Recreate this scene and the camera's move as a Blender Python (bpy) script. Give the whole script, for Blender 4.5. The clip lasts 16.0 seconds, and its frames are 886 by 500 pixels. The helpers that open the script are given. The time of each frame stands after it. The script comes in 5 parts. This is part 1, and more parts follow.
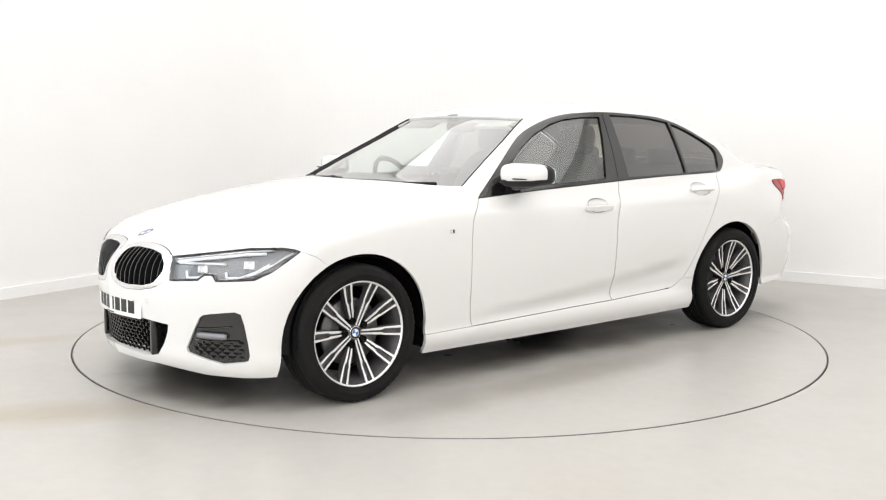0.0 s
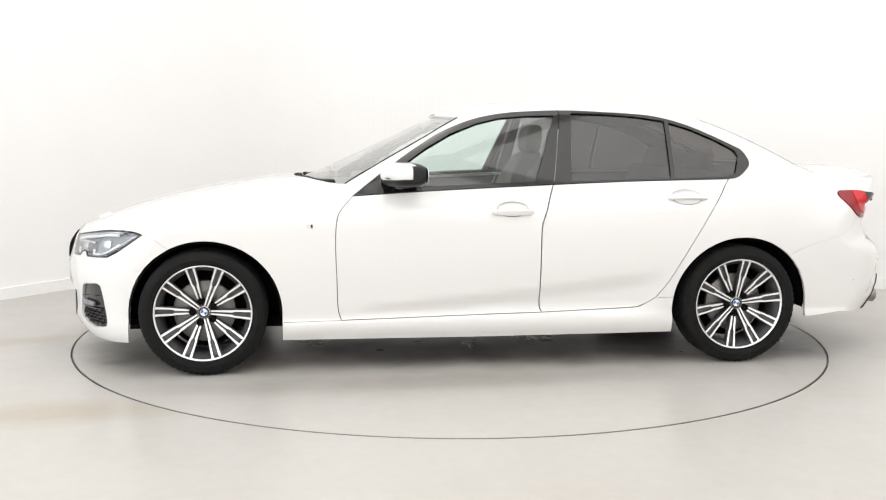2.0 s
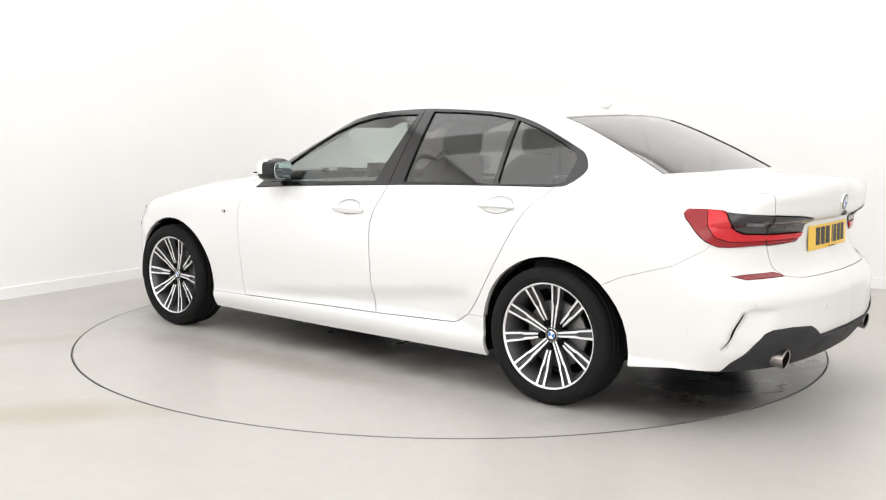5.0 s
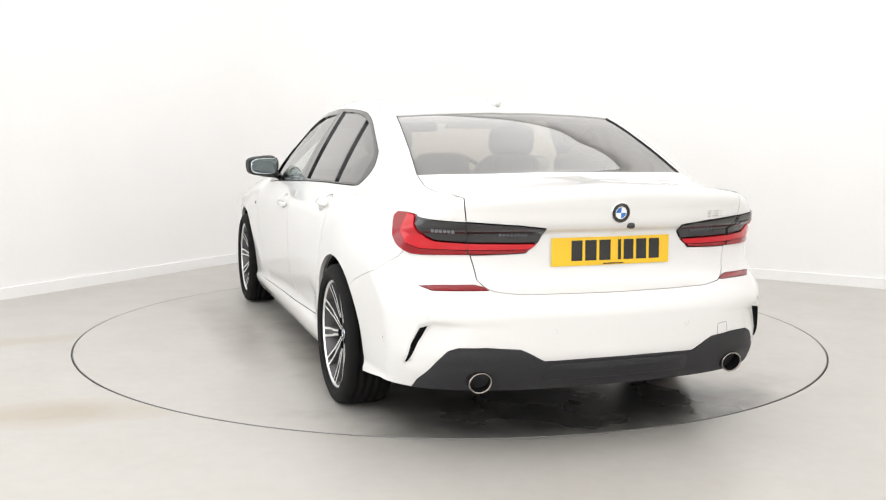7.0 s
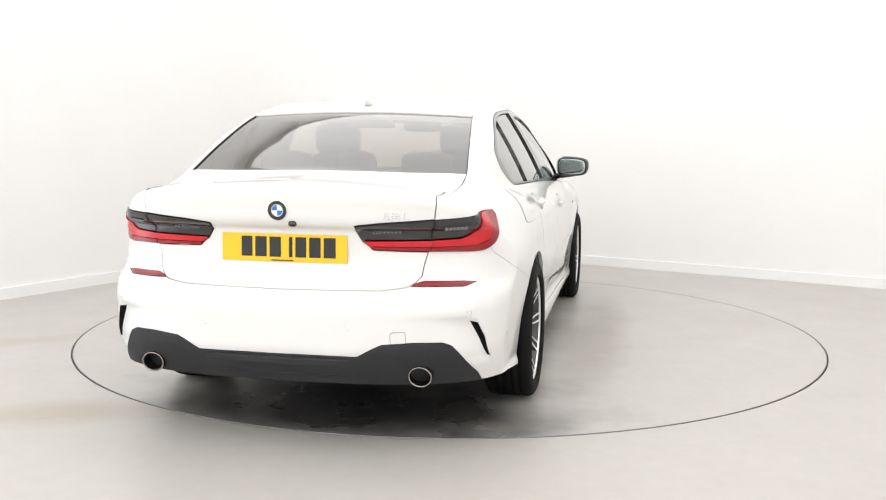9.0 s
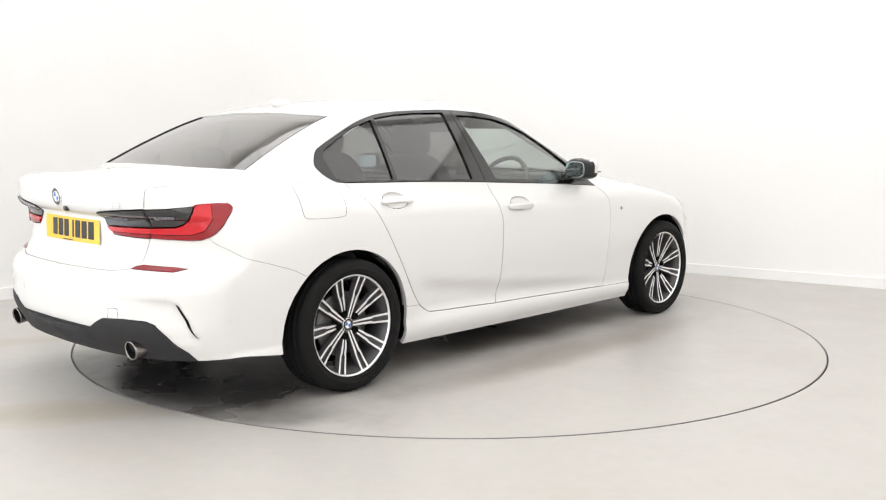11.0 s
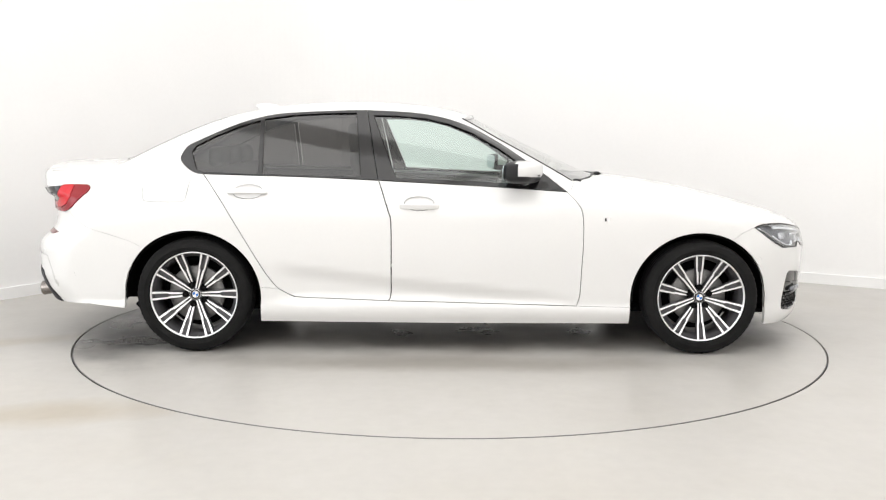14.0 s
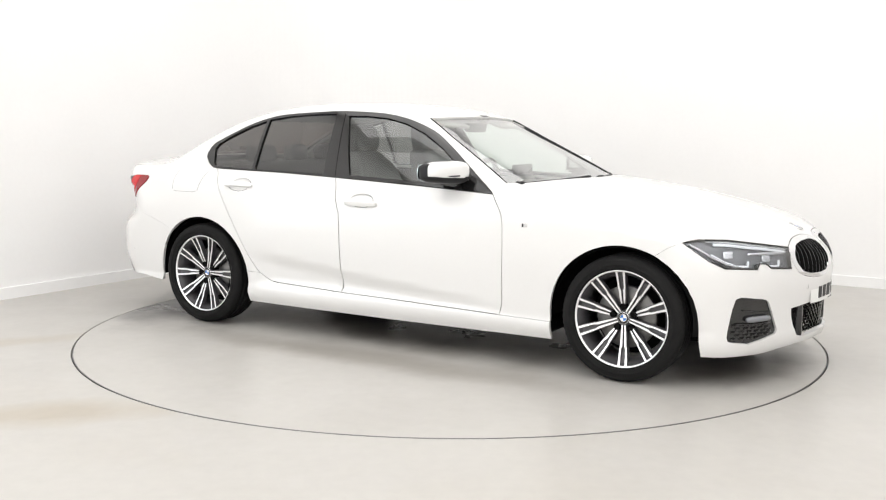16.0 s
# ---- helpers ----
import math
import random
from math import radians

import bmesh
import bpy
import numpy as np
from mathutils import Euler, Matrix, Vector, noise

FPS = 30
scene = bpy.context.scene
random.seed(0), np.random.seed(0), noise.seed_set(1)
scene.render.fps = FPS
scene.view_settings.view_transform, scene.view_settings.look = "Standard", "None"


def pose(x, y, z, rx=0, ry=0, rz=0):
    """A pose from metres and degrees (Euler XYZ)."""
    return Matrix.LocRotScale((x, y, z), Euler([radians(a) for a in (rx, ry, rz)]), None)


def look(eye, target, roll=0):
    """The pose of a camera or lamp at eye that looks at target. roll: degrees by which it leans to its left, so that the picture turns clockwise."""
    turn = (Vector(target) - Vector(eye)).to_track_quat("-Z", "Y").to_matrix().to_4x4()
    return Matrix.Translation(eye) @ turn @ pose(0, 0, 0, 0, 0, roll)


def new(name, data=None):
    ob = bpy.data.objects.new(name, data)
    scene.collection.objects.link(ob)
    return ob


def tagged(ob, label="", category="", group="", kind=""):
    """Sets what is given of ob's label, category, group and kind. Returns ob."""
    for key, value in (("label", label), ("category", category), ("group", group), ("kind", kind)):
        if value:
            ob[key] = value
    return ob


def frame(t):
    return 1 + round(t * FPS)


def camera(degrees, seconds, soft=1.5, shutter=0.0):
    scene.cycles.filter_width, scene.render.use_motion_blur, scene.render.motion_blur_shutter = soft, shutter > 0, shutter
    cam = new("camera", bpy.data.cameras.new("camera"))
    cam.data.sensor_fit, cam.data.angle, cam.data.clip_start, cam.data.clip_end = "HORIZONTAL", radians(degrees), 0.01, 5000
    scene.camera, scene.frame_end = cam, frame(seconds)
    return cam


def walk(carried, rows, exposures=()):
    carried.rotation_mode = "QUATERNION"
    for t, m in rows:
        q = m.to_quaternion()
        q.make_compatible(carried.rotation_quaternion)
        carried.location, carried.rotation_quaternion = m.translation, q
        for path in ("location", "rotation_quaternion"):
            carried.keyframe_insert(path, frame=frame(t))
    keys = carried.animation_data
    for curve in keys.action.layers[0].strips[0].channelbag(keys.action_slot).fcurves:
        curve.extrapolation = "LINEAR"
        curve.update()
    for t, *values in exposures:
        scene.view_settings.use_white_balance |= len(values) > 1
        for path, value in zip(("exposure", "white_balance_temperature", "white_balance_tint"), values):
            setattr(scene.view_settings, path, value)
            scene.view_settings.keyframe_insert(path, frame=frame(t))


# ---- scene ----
from mathutils.geometry import delaunay_2d_cdt

# ---- camera: on a tripod, still ----
cam = camera(48.69, 16.0, soft=1.2)
EYE_AT = Vector((0, -6.128, 1.253))
EYE = look(EYE_AT, EYE_AT + Vector((-math.sin(radians(0.388)) * math.cos(radians(-6.996)), math.cos(radians(0.388)) * math.cos(radians(-6.996)), math.sin(radians(-6.996)))), 0.376)
walk(cam, [(0.0, EYE), (16.0, EYE)], exposures=[(0.0, 0.0), (16.0, 0.0)])

# ---- light: wide soft lamps under the studio's white ceiling ----
world = bpy.data.worlds.new("studio_air")
scene.world = world
world.use_nodes = True
world.node_tree.nodes["Background"].inputs[0].default_value = (0.9, 0.95, 1.0, 1)
world.node_tree.nodes["Background"].inputs[1].default_value = 0.3

CORNER = Vector((-1.109, 4.498, 0))
ROOM = Matrix.Translation(CORNER) @ pose(0, 0, 0, 0, 0, -31.0)   # x along the far wall, y into the corner's depth (negative: towards the camera)
CEIL = 4.6


def area(name, x, y, z, sx, sy, watts, tilt=0):
    d = bpy.data.lights.new(name, "AREA")
    d.shape, d.size, d.size_y, d.energy, d.color = "RECTANGLE", sx, sy, watts, (1.0, 0.985, 0.978)
    ob = new(name, d)
    ob.matrix_world = ROOM @ pose(x, y, z, tilt, 0, 0)
    return ob


LAMP = 110
for lx, ly, f in ((2.95, -3.0, 1.12), (8.6, -3.0, 0.9), (2.95, -9.2, 0.9), (8.6, -9.2, 0.9)):
    area("studio_lamp", lx, ly, CEIL - 0.12, 5.4, 5.6, LAMP * f)
# tall soft boxes behind the camera
for x, y, rx, ry in ((2.9, -12.3, 90, 0), (8.4, -12.3, 90, 0), (11.3, -5.6, 0, 90)):
    ob = area("soft_box", x, y, 2.9, 5.0, 3.2, 128 if ry else 90)
    ob.matrix_world = ROOM @ pose(x, y, 2.9, rx, ry, 90 if ry else 0)

# cool daylight from the wide doorway in the left wall, beside the camera
ob = area("doorway_daylight", 0.12, -8.3, 1.7, 3.8, 3.0, 58)
ob.data.color = (0.82, 0.91, 1.0)
ob.matrix_world = ROOM @ pose(0.12, -8.3, 1.7, 90, 0, 90) @ pose(0, 0, 0, 0, 180, 0)


# ---- materials ----
def material(name, color, rough=0.5, metal=0.0, coat=0.0, bump=0.0, size=60.0, vary=0.0, emit=0.0, spec=0.5):
    """A surface with a fine grain: vary spreads its colour, bump its height, at about 1/size metres."""
    m = bpy.data.materials.new(name)
    m.use_nodes = True
    n, l = m.node_tree.nodes, m.node_tree.links
    b = n["Principled BSDF"]
    b.inputs["Base Color"].default_value = (*color, 1)
    b.inputs["Roughness"].default_value, b.inputs["Metallic"].default_value = rough, metal
    b.inputs["Coat Weight"].default_value, b.inputs["Coat Roughness"].default_value = coat, 0.03
    b.inputs["Specular IOR Level"].default_value = spec
    if emit:
        b.inputs["Emission Color"].default_value, b.inputs["Emission Strength"].default_value = (*color, 1), emit
    if vary or bump:
        co = n.new("ShaderNodeTexCoord")
        no = n.new("ShaderNodeTexNoise")
        no.inputs["Scale"].default_value, no.inputs["Detail"].default_value = size, 5
        l.new(co.outputs["Object"], no.inputs["Vector"])
        big = n.new("ShaderNodeTexNoise")
        big.inputs["Scale"].default_value, big.inputs["Detail"].default_value = size / 12, 3
        l.new(co.outputs["Object"], big.inputs["Vector"])
        mid = n.new("ShaderNodeMath")
        mid.operation = "ADD"
        l.new(no.outputs[0], mid.inputs[0]), l.new(big.outputs[0], mid.inputs[1])
        if vary:
            ramp = n.new("ShaderNodeMapRange")
            ramp.inputs[1].default_value, ramp.inputs[2].default_value = 0.6, 1.4
            ramp.inputs[3].default_value, ramp.inputs[4].default_value = 1 - vary, 1 + vary
            l.new(mid.outputs[0], ramp.inputs[0])
            mul = n.new("ShaderNodeVectorMath")
            mul.operation = "SCALE"
            mul.inputs[0].default_value = color
            l.new(ramp.outputs[0], mul.inputs["Scale"])
            l.new(mul.outputs[0], b.inputs["Base Color"])
        if bump:
            bp = n.new("ShaderNodeBump")
            bp.inputs["Strength"].default_value, bp.inputs["Distance"].default_value = bump, 0.002
            l.new(mid.outputs[0], bp.inputs["Height"]), l.new(bp.outputs[0], b.inputs["Normal"])
    return m


def glass(name, tint, rough=0.0, gloss=(1.0, 1.0, 1.0), f0=0.09):
    """A thin tinted pane: clear through, glossy by its angle."""
    m = bpy.data.materials.new(name)
    m.use_nodes = True
    n, l = m.node_tree.nodes, m.node_tree.links
    n.clear()
    out, mix = n.new("ShaderNodeOutputMaterial"), n.new("ShaderNodeMixShader")
    tr, gl, lw = n.new("ShaderNodeBsdfTransparent"), n.new("ShaderNodeBsdfGlossy"), n.new("ShaderNodeLayerWeight")
    tr.inputs[0].default_value, gl.inputs[0].default_value = (*tint, 1), (*gloss, 1)
    gl.inputs["Roughness"].default_value, lw.inputs[0].default_value = rough, 0.5
    power, spread = n.new("ShaderNodeMath"), n.new("ShaderNodeMapRange")
    power.operation = "POWER"
    power.inputs[1].default_value = 3.0
    spread.inputs[3].default_value, spread.inputs[4].default_value = f0, 0.95
    l.new(lw.outputs["Facing"], power.inputs[0]), l.new(power.outputs[0], spread.inputs[0])
    l.new(spread.outputs[0], mix.inputs[0]), l.new(tr.outputs[0], mix.inputs[1])
    l.new(gl.outputs[0], mix.inputs[2]), l.new(mix.outputs[0], out.inputs[0])
    return m


PAINT = material("white_car_paint", (0.745, 0.74, 0.73), 0.35, 0, 1.0, 0.02, 900, 0.01)
GLOSS_BLACK = material("gloss_black_trim", (0.009, 0.0085, 0.009), 0.10, 0, 0.5, 0.01, 300, 0.1, spec=0.5)
TRIM_BLACK = material("satin_black_trim", (0.012, 0.012, 0.013), 0.45, 0, 0, 0.05, 400, 0.15, spec=0.3)
PLASTIC = material("grained_dark_plastic", (0.028, 0.028, 0.031), 0.6, 0, 0, 0.25, 900, 0.15, spec=0.3)
INNER_BLACK = material("black_underbody", (0.006, 0.006, 0.006), 0.95, 0, 0, 0.3, 60, 0.3, spec=0.1)
RUBBER = material("tyre_rubber", (0.008, 0.0079, 0.0078), 0.8, 0, 0, 0.35, 220, 0.25, spec=0.2)
ALLOY = material("machined_alloy", (0.90, 0.90, 0.91), 0.36, 1.0, 0, 0.05, 500, 0.04)
ALLOY_DARK = material("dark_grey_alloy_paint", (0.070, 0.068, 0.072), 0.4, 0.2, 0.1, 0.05, 300, 0.15)
STEEL = material("brake_steel", (0.22, 0.215, 0.21), 0.5, 0.8, 0, 0.1, 120, 0.1)
CHROME = material("chrome", (0.86, 0.86, 0.87), 0.09, 1.0)
EXHAUST = material("heat_dulled_chrome", (0.30, 0.275, 0.26), 0.25, 1.0, 0, 0.03, 200, 0.15)
SILVER = material("lamp_reflector_silver", (0.55, 0.56, 0.58), 0.25, 0.9)
LAMP_GREY = material("lamp_housing_grey", (0.21, 0.215, 0.235), 0.25, 0.4, 0.3, 0.02, 200, 0.1)
HOUSING = material("dark_lamp_housing", (0.15, 0.155, 0.17), 0.28, 0.3, 0.3, 0.02, 200, 0.15)
LIGHT_BAR = material("clear_light_guide", (0.85, 0.88, 0.92), 0.15, 0, 0.5, 0.02, 200, 0.02)
RED_GLOW = material("bright_red_light_guide", (0.55, 0.005, 0.014), 0.16, 0, 0.15, 0.02, 200, 0.06)
RED = material("red_lamp_plastic", (0.26, 0.002, 0.008), 0.18, 0, 0.1, 0.02, 200, 0.08)
RED_DARK = material("dark_red_reflector", (0.22, 0.004, 0.010), 0.18, 0, 0.4, 0.1, 500, 0.1)
SMOKED = material("smoked_lamp_plastic", (0.026, 0.025, 0.027), 0.14, 0, 0.25, 0.02, 200, 0.1)
YELLOW = material("yellow_reflective_plate", (0.85, 0.52, 0.012), 0.35, 0, 0.2, 0.05, 600, 0.02)
WHITE_PLATE = material("white_reflective_plate", (0.80, 0.80, 0.78), 0.35, 0, 0.2, 0.05, 600, 0.01)
BAR_BLACK = material("black_plate_print", (0.015, 0.015, 0.015), 0.5, 0, 0, 0.02, 300, 0.1)
BADGE_BLUE = material("blue_enamel", (0.03, 0.16, 0.50), 0.2, 0, 0.6, 0.01, 300, 0.03)
BADGE_WHITE = material("white_enamel", (0.80, 0.80, 0.80), 0.25, 0, 0.6, 0.01, 300, 0.02)
SEAT = material("dark_grey_seat_leather", (0.075, 0.072, 0.070), 0.6, 0, 0, 0.06, 160, 0.1)
CABIN = material("dark_cabin_trim", (0.085, 0.083, 0.08), 0.65, 0, 0, 0.05, 300, 0.1)
LINING = material("grey_roof_lining", (0.42, 0.41, 0.39), 0.9, 0, 0, 0.05, 500, 0.04)
MIRROR = material("mirror_silver", (0.46, 0.53, 0.54), 0.02, 1.0)
GLASS_CLEAR = glass("clear_greenish_glass", (0.82, 0.91, 0.88), f0=0.10)
GLASS_SCREEN = glass("windscreen_glass", (0.80, 0.84, 0.80), f0=0.17)
GLASS_DARK = glass("dark_privacy_glass", (0.20, 0.19, 0.187), f0=0.085)
GLASS_REAR = glass("grey_tinted_rear_glass", (0.37, 0.315, 0.265), f0=0.085)
GLASS_LAMP = glass("clear_lamp_lens", (0.95, 0.96, 0.97), f0=0.05)
WALL = material("white_painted_wall", (0.89, 0.886, 0.88), 0.7, 0, 0, 0.1, 30, 0.012)
SKIRTING = material("white_gloss_skirting", (0.90, 0.90, 0.895), 0.4, 0, 0, 0.05, 30, 0.01)
CEILING = material("white_ceiling", (0.88, 0.88, 0.875), 0.8, 0, 0, 0.1, 20, 0.02)


def concrete(name, seed, stains, dirt, shade_stains=()):
    """Polished grey resin floor: cloudy at two scales, with worn, browner patches; stains, and a last set of dark oily
    ones that also hold painted shade, are (x, y, rx, ry, turn, depth) in metres.
    """
    m = bpy.data.materials.new(name)
    m.use_nodes = True
    n, l = m.node_tree.nodes, m.node_tree.links
    b = n["Principled BSDF"]
    b.inputs["Specular IOR Level"].default_value = 0.38
    co = n.new("ShaderNodeTexCoord")

    def cloud(scale, detail, w):
        t = n.new("ShaderNodeTexNoise")
        t.noise_dimensions = "4D"
        t.inputs["Scale"].default_value, t.inputs["Detail"].default_value, t.inputs["W"].default_value = scale, detail, w + seed
        l.new(co.outputs["Object"], t.inputs["Vector"])
        return t.outputs[0]

    def mathn(op, a, c, clamp=False):
        t = n.new("ShaderNodeMath")
        t.operation, t.use_clamp = op, clamp
        for k, v in ((0, a), (1, c)):
            if isinstance(v, (int, float)):
                t.inputs[k].default_value = v
            else:
                l.new(v, t.inputs[k])
        return t.outputs[0]
    wide, fine = cloud(0.9, 4, 1.0), cloud(14, 6, 2.0)

    def spots(mask, rows):
        for x, y, rx, ry, turn, deep in rows:
            mp = n.new("ShaderNodeMapping")
            mp.vector_type = "TEXTURE"
            mp.inputs[1].default_value, mp.inputs[2].default_value, mp.inputs[3].default_value = (x, y, 0), (0, 0, radians(turn)), (rx, ry, 1)
            l.new(co.outputs["Object"], mp.inputs[0])
            ln = n.new("ShaderNodeVectorMath")
            ln.operation = "LENGTH"
            l.new(mp.outputs[0], ln.inputs[0])
            edge = mathn("ADD", ln.outputs["Value"], mathn("MULTIPLY", mathn("SUBTRACT", cloud(2.6, 5, x), 0.5), 1.3))
            spot = mathn("MULTIPLY", mathn("MULTIPLY", mathn("SUBTRACT", 1.0, edge), 1.5, True), deep)
            mask = mathn("MAXIMUM", mask, spot)
        return mask

    def blend(mask, under, over):
        t = n.new("ShaderNodeMix")
        t.data_type = "RGBA"
        for k, v in ((6, under), (7, over)):
            if isinstance(v, tuple):
                t.inputs[k].default_value = (*v, 1)
            else:
                l.new(v, t.inputs[k])
        l.new(mask, t.inputs[0])
        return t.outputs[2]
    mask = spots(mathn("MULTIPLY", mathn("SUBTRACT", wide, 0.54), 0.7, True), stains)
    # dark patches: oil stains, and shade painted into the colour under the car
    oil_shade = spots(mathn("MULTIPLY", mathn("SUBTRACT", wide, 0.9), 0.1, True), shade_stains)
    tone = blend(oil_shade, blend(mask, (0.475, 0.458, 0.428), dirt), (0.055, 0.052, 0.052))
    sc = n.new("ShaderNodeVectorMath")
    sc.operation = "SCALE"
    l.new(tone, sc.inputs[0])
    l.new(mathn("ADD", 0.93, mathn("MULTIPLY", fine, 0.14)), sc.inputs["Scale"])
    l.new(sc.outputs[0], b.inputs["Base Color"])
    rough = mathn("ADD", 0.22, mathn("MULTIPLY", cloud(3, 4, 5.0), 0.25))
    l.new(mathn("MULTIPLY", rough, mathn("SUBTRACT", 1.0, mathn("MULTIPLY", oil_shade, 0.2))), b.inputs["Roughness"])
    bp = n.new("ShaderNodeBump")
    bp.inputs["Strength"].default_value, bp.inputs["Distance"].default_value = 0.08, 0.002
    l.new(fine, bp.inputs["Height"]), l.new(bp.outputs[0], b.inputs["Normal"])
    return m


FLOOR = concrete("resin_floor", 0.0, [(-1.75, -1.93, 0.62, 0.24, 14, 0.6), (-2.5, -0.47, 0.5, 0.16, 25, 0.45), (-3.0, -1.5, 0.9, 0.3, 15, 0.4), (2.6, -1.6, 0.5, 0.15, -20, 0.25)], (0.355, 0.300, 0.215))
# stains and dark oily patches; those under the car also paint in its shade
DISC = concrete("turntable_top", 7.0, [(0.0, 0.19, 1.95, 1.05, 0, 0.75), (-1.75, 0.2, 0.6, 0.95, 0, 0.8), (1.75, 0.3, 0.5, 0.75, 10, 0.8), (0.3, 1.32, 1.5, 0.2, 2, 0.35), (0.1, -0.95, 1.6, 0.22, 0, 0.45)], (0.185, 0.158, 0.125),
                shade_stains=[(-1.80, 0.12, 0.80, 1.25, 0, 0.96), (-1.25, 0.75, 0.45, 0.3, 20, 0.5), (1.72, 0.25, 0.45, 0.8, 8, 0.6), (0.1, 0.2, 1.7, 0.85, 0, 0.8)])
DARK_GAP = material("dark_gap", (0.008, 0.008, 0.008), 0.95, 0, 0, 0.2, 40, 0.2)


# ---- mesh helpers ----
def link(name, bm, mats, parent=None, label="", smooth=True, m=None):
    me = bpy.data.meshes.new(name)
    bm.normal_update()
    bm.to_mesh(me)
    bm.free()
    for x in mats if isinstance(mats, (list, tuple)) else [mats]:
        me.materials.append(x)
    if smooth:
        me.shade_smooth()
    ob = new(name, me)
    ob.parent = parent
    if m is not None:
        ob.matrix_basis = m
    return tagged(ob, label) if label else ob


def part(name, bm, material, parent, label="", smooth=True, m=None):
    return link(name, bm, material, parent, label, smooth, m)


def box(bm, a, b, bevel=0.0, m=None, seg=2):
    """A box from corner a to corner b, with rounded edges."""
    vs = bmesh.ops.create_cube(bm, size=1)["verts"]
    for v in vs:
        v.co = Vector([(a[k] + b[k]) / 2 + v.co[k] * (b[k] - a[k]) for k in range(3)])
    if bevel:
        es = list({e for v in vs for e in v.link_edges})
        r = bmesh.ops.bevel(bm, geom=es, offset=bevel, segments=seg, profile=0.6, affect="EDGES")
        vs = list({v for f in r["faces"] for v in f.verts} | {v for v in vs if v.is_valid})
    if m is not None:
        bmesh.ops.transform(bm, matrix=m, verts=[v for v in vs if v.is_valid])
    return vs


def lathe(bm, profile, n=64, closed=False, slot=None):
    """Turns a profile of (radius, y) round the y axis."""
    rings = []
    for r, y in profile:
        rings.append([bm.verts.new((r * math.cos(2 * math.pi * k / n), y, r * math.sin(2 * math.pi * k / n))) for k in range(n)])
    pairs = list(zip(rings, rings[1:])) + ([(rings[-1], rings[0])] if closed else [])
    for i, (p, q) in enumerate(pairs):
        for k in range(n):
            f = bm.faces.new((p[k], p[(k + 1) % n], q[(k + 1) % n], q[k]))
            if slot:
                f.material_index = slot[i]
    return rings


def tube(bm, pts, r, n=8, cap=True):
    """A round rod along a line of points; r may be a number or one for each point."""
    pts = [Vector(p) for p in pts]
    rs = r if isinstance(r, (list, tuple)) else [r] * len(pts)
    rings = []
    for i, p in enumerate(pts):
        d = (pts[min(i + 1, len(pts) - 1)] - pts[max(i - 1, 0)]).normalized()
        a = d.orthogonal().normalized() if i == 0 else (rings[-1][1] - d * rings[-1][1].dot(d)).normalized()
        c = d.cross(a)
        rings.append(([bm.verts.new(p + rs[i] * (a * math.cos(2 * math.pi * k / n) + c * math.sin(2 * math.pi * k / n))) for k in range(n)], a))
    for (p, _), (q, _) in zip(rings, rings[1:]):
        for k in range(n):
            bm.faces.new((p[k], p[(k + 1) % n], q[(k + 1) % n], q[k]))
    if cap:
        bm.faces.new(rings[0][0][::-1]), bm.faces.new(rings[-1][0])


def pillow(bm, c, half, p=3.0, nu=28, nv=16, bend=None):
    """A rounded block (superellipsoid) about c."""
    def f(w):
        return math.copysign(abs(w) ** (2 / p), w)
    rows = []
    for j in range(nv + 1):
        b = math.pi * (j / nv - 0.5)
        row = []
        for i in range(nu):
            a = 2 * math.pi * i / nu
            q = Vector((half[0] * f(math.cos(b)) * f(math.cos(a)), half[1] * f(math.cos(b)) * f(math.sin(a)), half[2] * f(math.sin(b))))
            if bend:
                q = Vector(bend(q))
            row.append(bm.verts.new(Vector(c) + q))
        rows.append(row)
    for p0, p1 in zip(rows, rows[1:]):
        for i in range(nu):
            bm.faces.new((p0[i], p0[(i + 1) % nu], p1[(i + 1) % nu], p1[i]))
    bmesh.ops.remove_doubles(bm, verts=rows[0] + rows[-1], dist=1e-6)


# ---- the studio ----
R = 2.249
def annulus_floor():
    """The floor with the turntable's round hole, out to the walls."""
    bm = bmesh.new()
    n, hole = 256, R + 0.0035
    back = ROOM.inverted()
    rings = []
    for k in range(n):
        a = 2 * math.pi * k / n
        d = Vector((math.cos(a), math.sin(a), 0))
        far = 1e9
        o, w = back @ Vector((0, 0, 0)), back.to_3x3() @ d
        for axis, lim in ((0, 0.0), (0, 11.5), (1, 0.0), (1, -12.5)):
            if abs(w[axis]) > 1e-6:
                s = (lim - o[axis]) / w[axis]
                if s > 0:
                    far = min(far, s)
        rings.append([bm.verts.new(d * hole + Vector((0, 0, -0.05))), bm.verts.new(d * hole + Vector((0, 0, -0.002)))]
                     + [bm.verts.new(d * (hole + 0.003 + (far - hole) * s * s)) for s in (0, 0.25, 0.5, 0.75, 1)])
    for k in range(n):
        p, q = rings[k], rings[(k + 1) % n]
        for i in range(len(p) - 1):
            bm.faces.new((p[i], p[i + 1], q[i + 1], q[i]))
    return bm


floor = tagged(link("floor", annulus_floor(), FLOOR, smooth=False), "pale grey polished resin floor with faint brown stains", "floor", kind="structure")
bm = bmesh.new()
lathe(bm, [(0.001, -0.2), (R + 0.02, -0.2)], 96)
bmesh.ops.rotate(bm, verts=bm.verts, matrix=Euler((radians(90), 0, 0)).to_matrix())
for v in bm.verts:
    v.co.z = -0.21
tagged(link("floor_pit", bm, DARK_GAP), "dark gap under the turntable's rim", "pit", kind="structure")


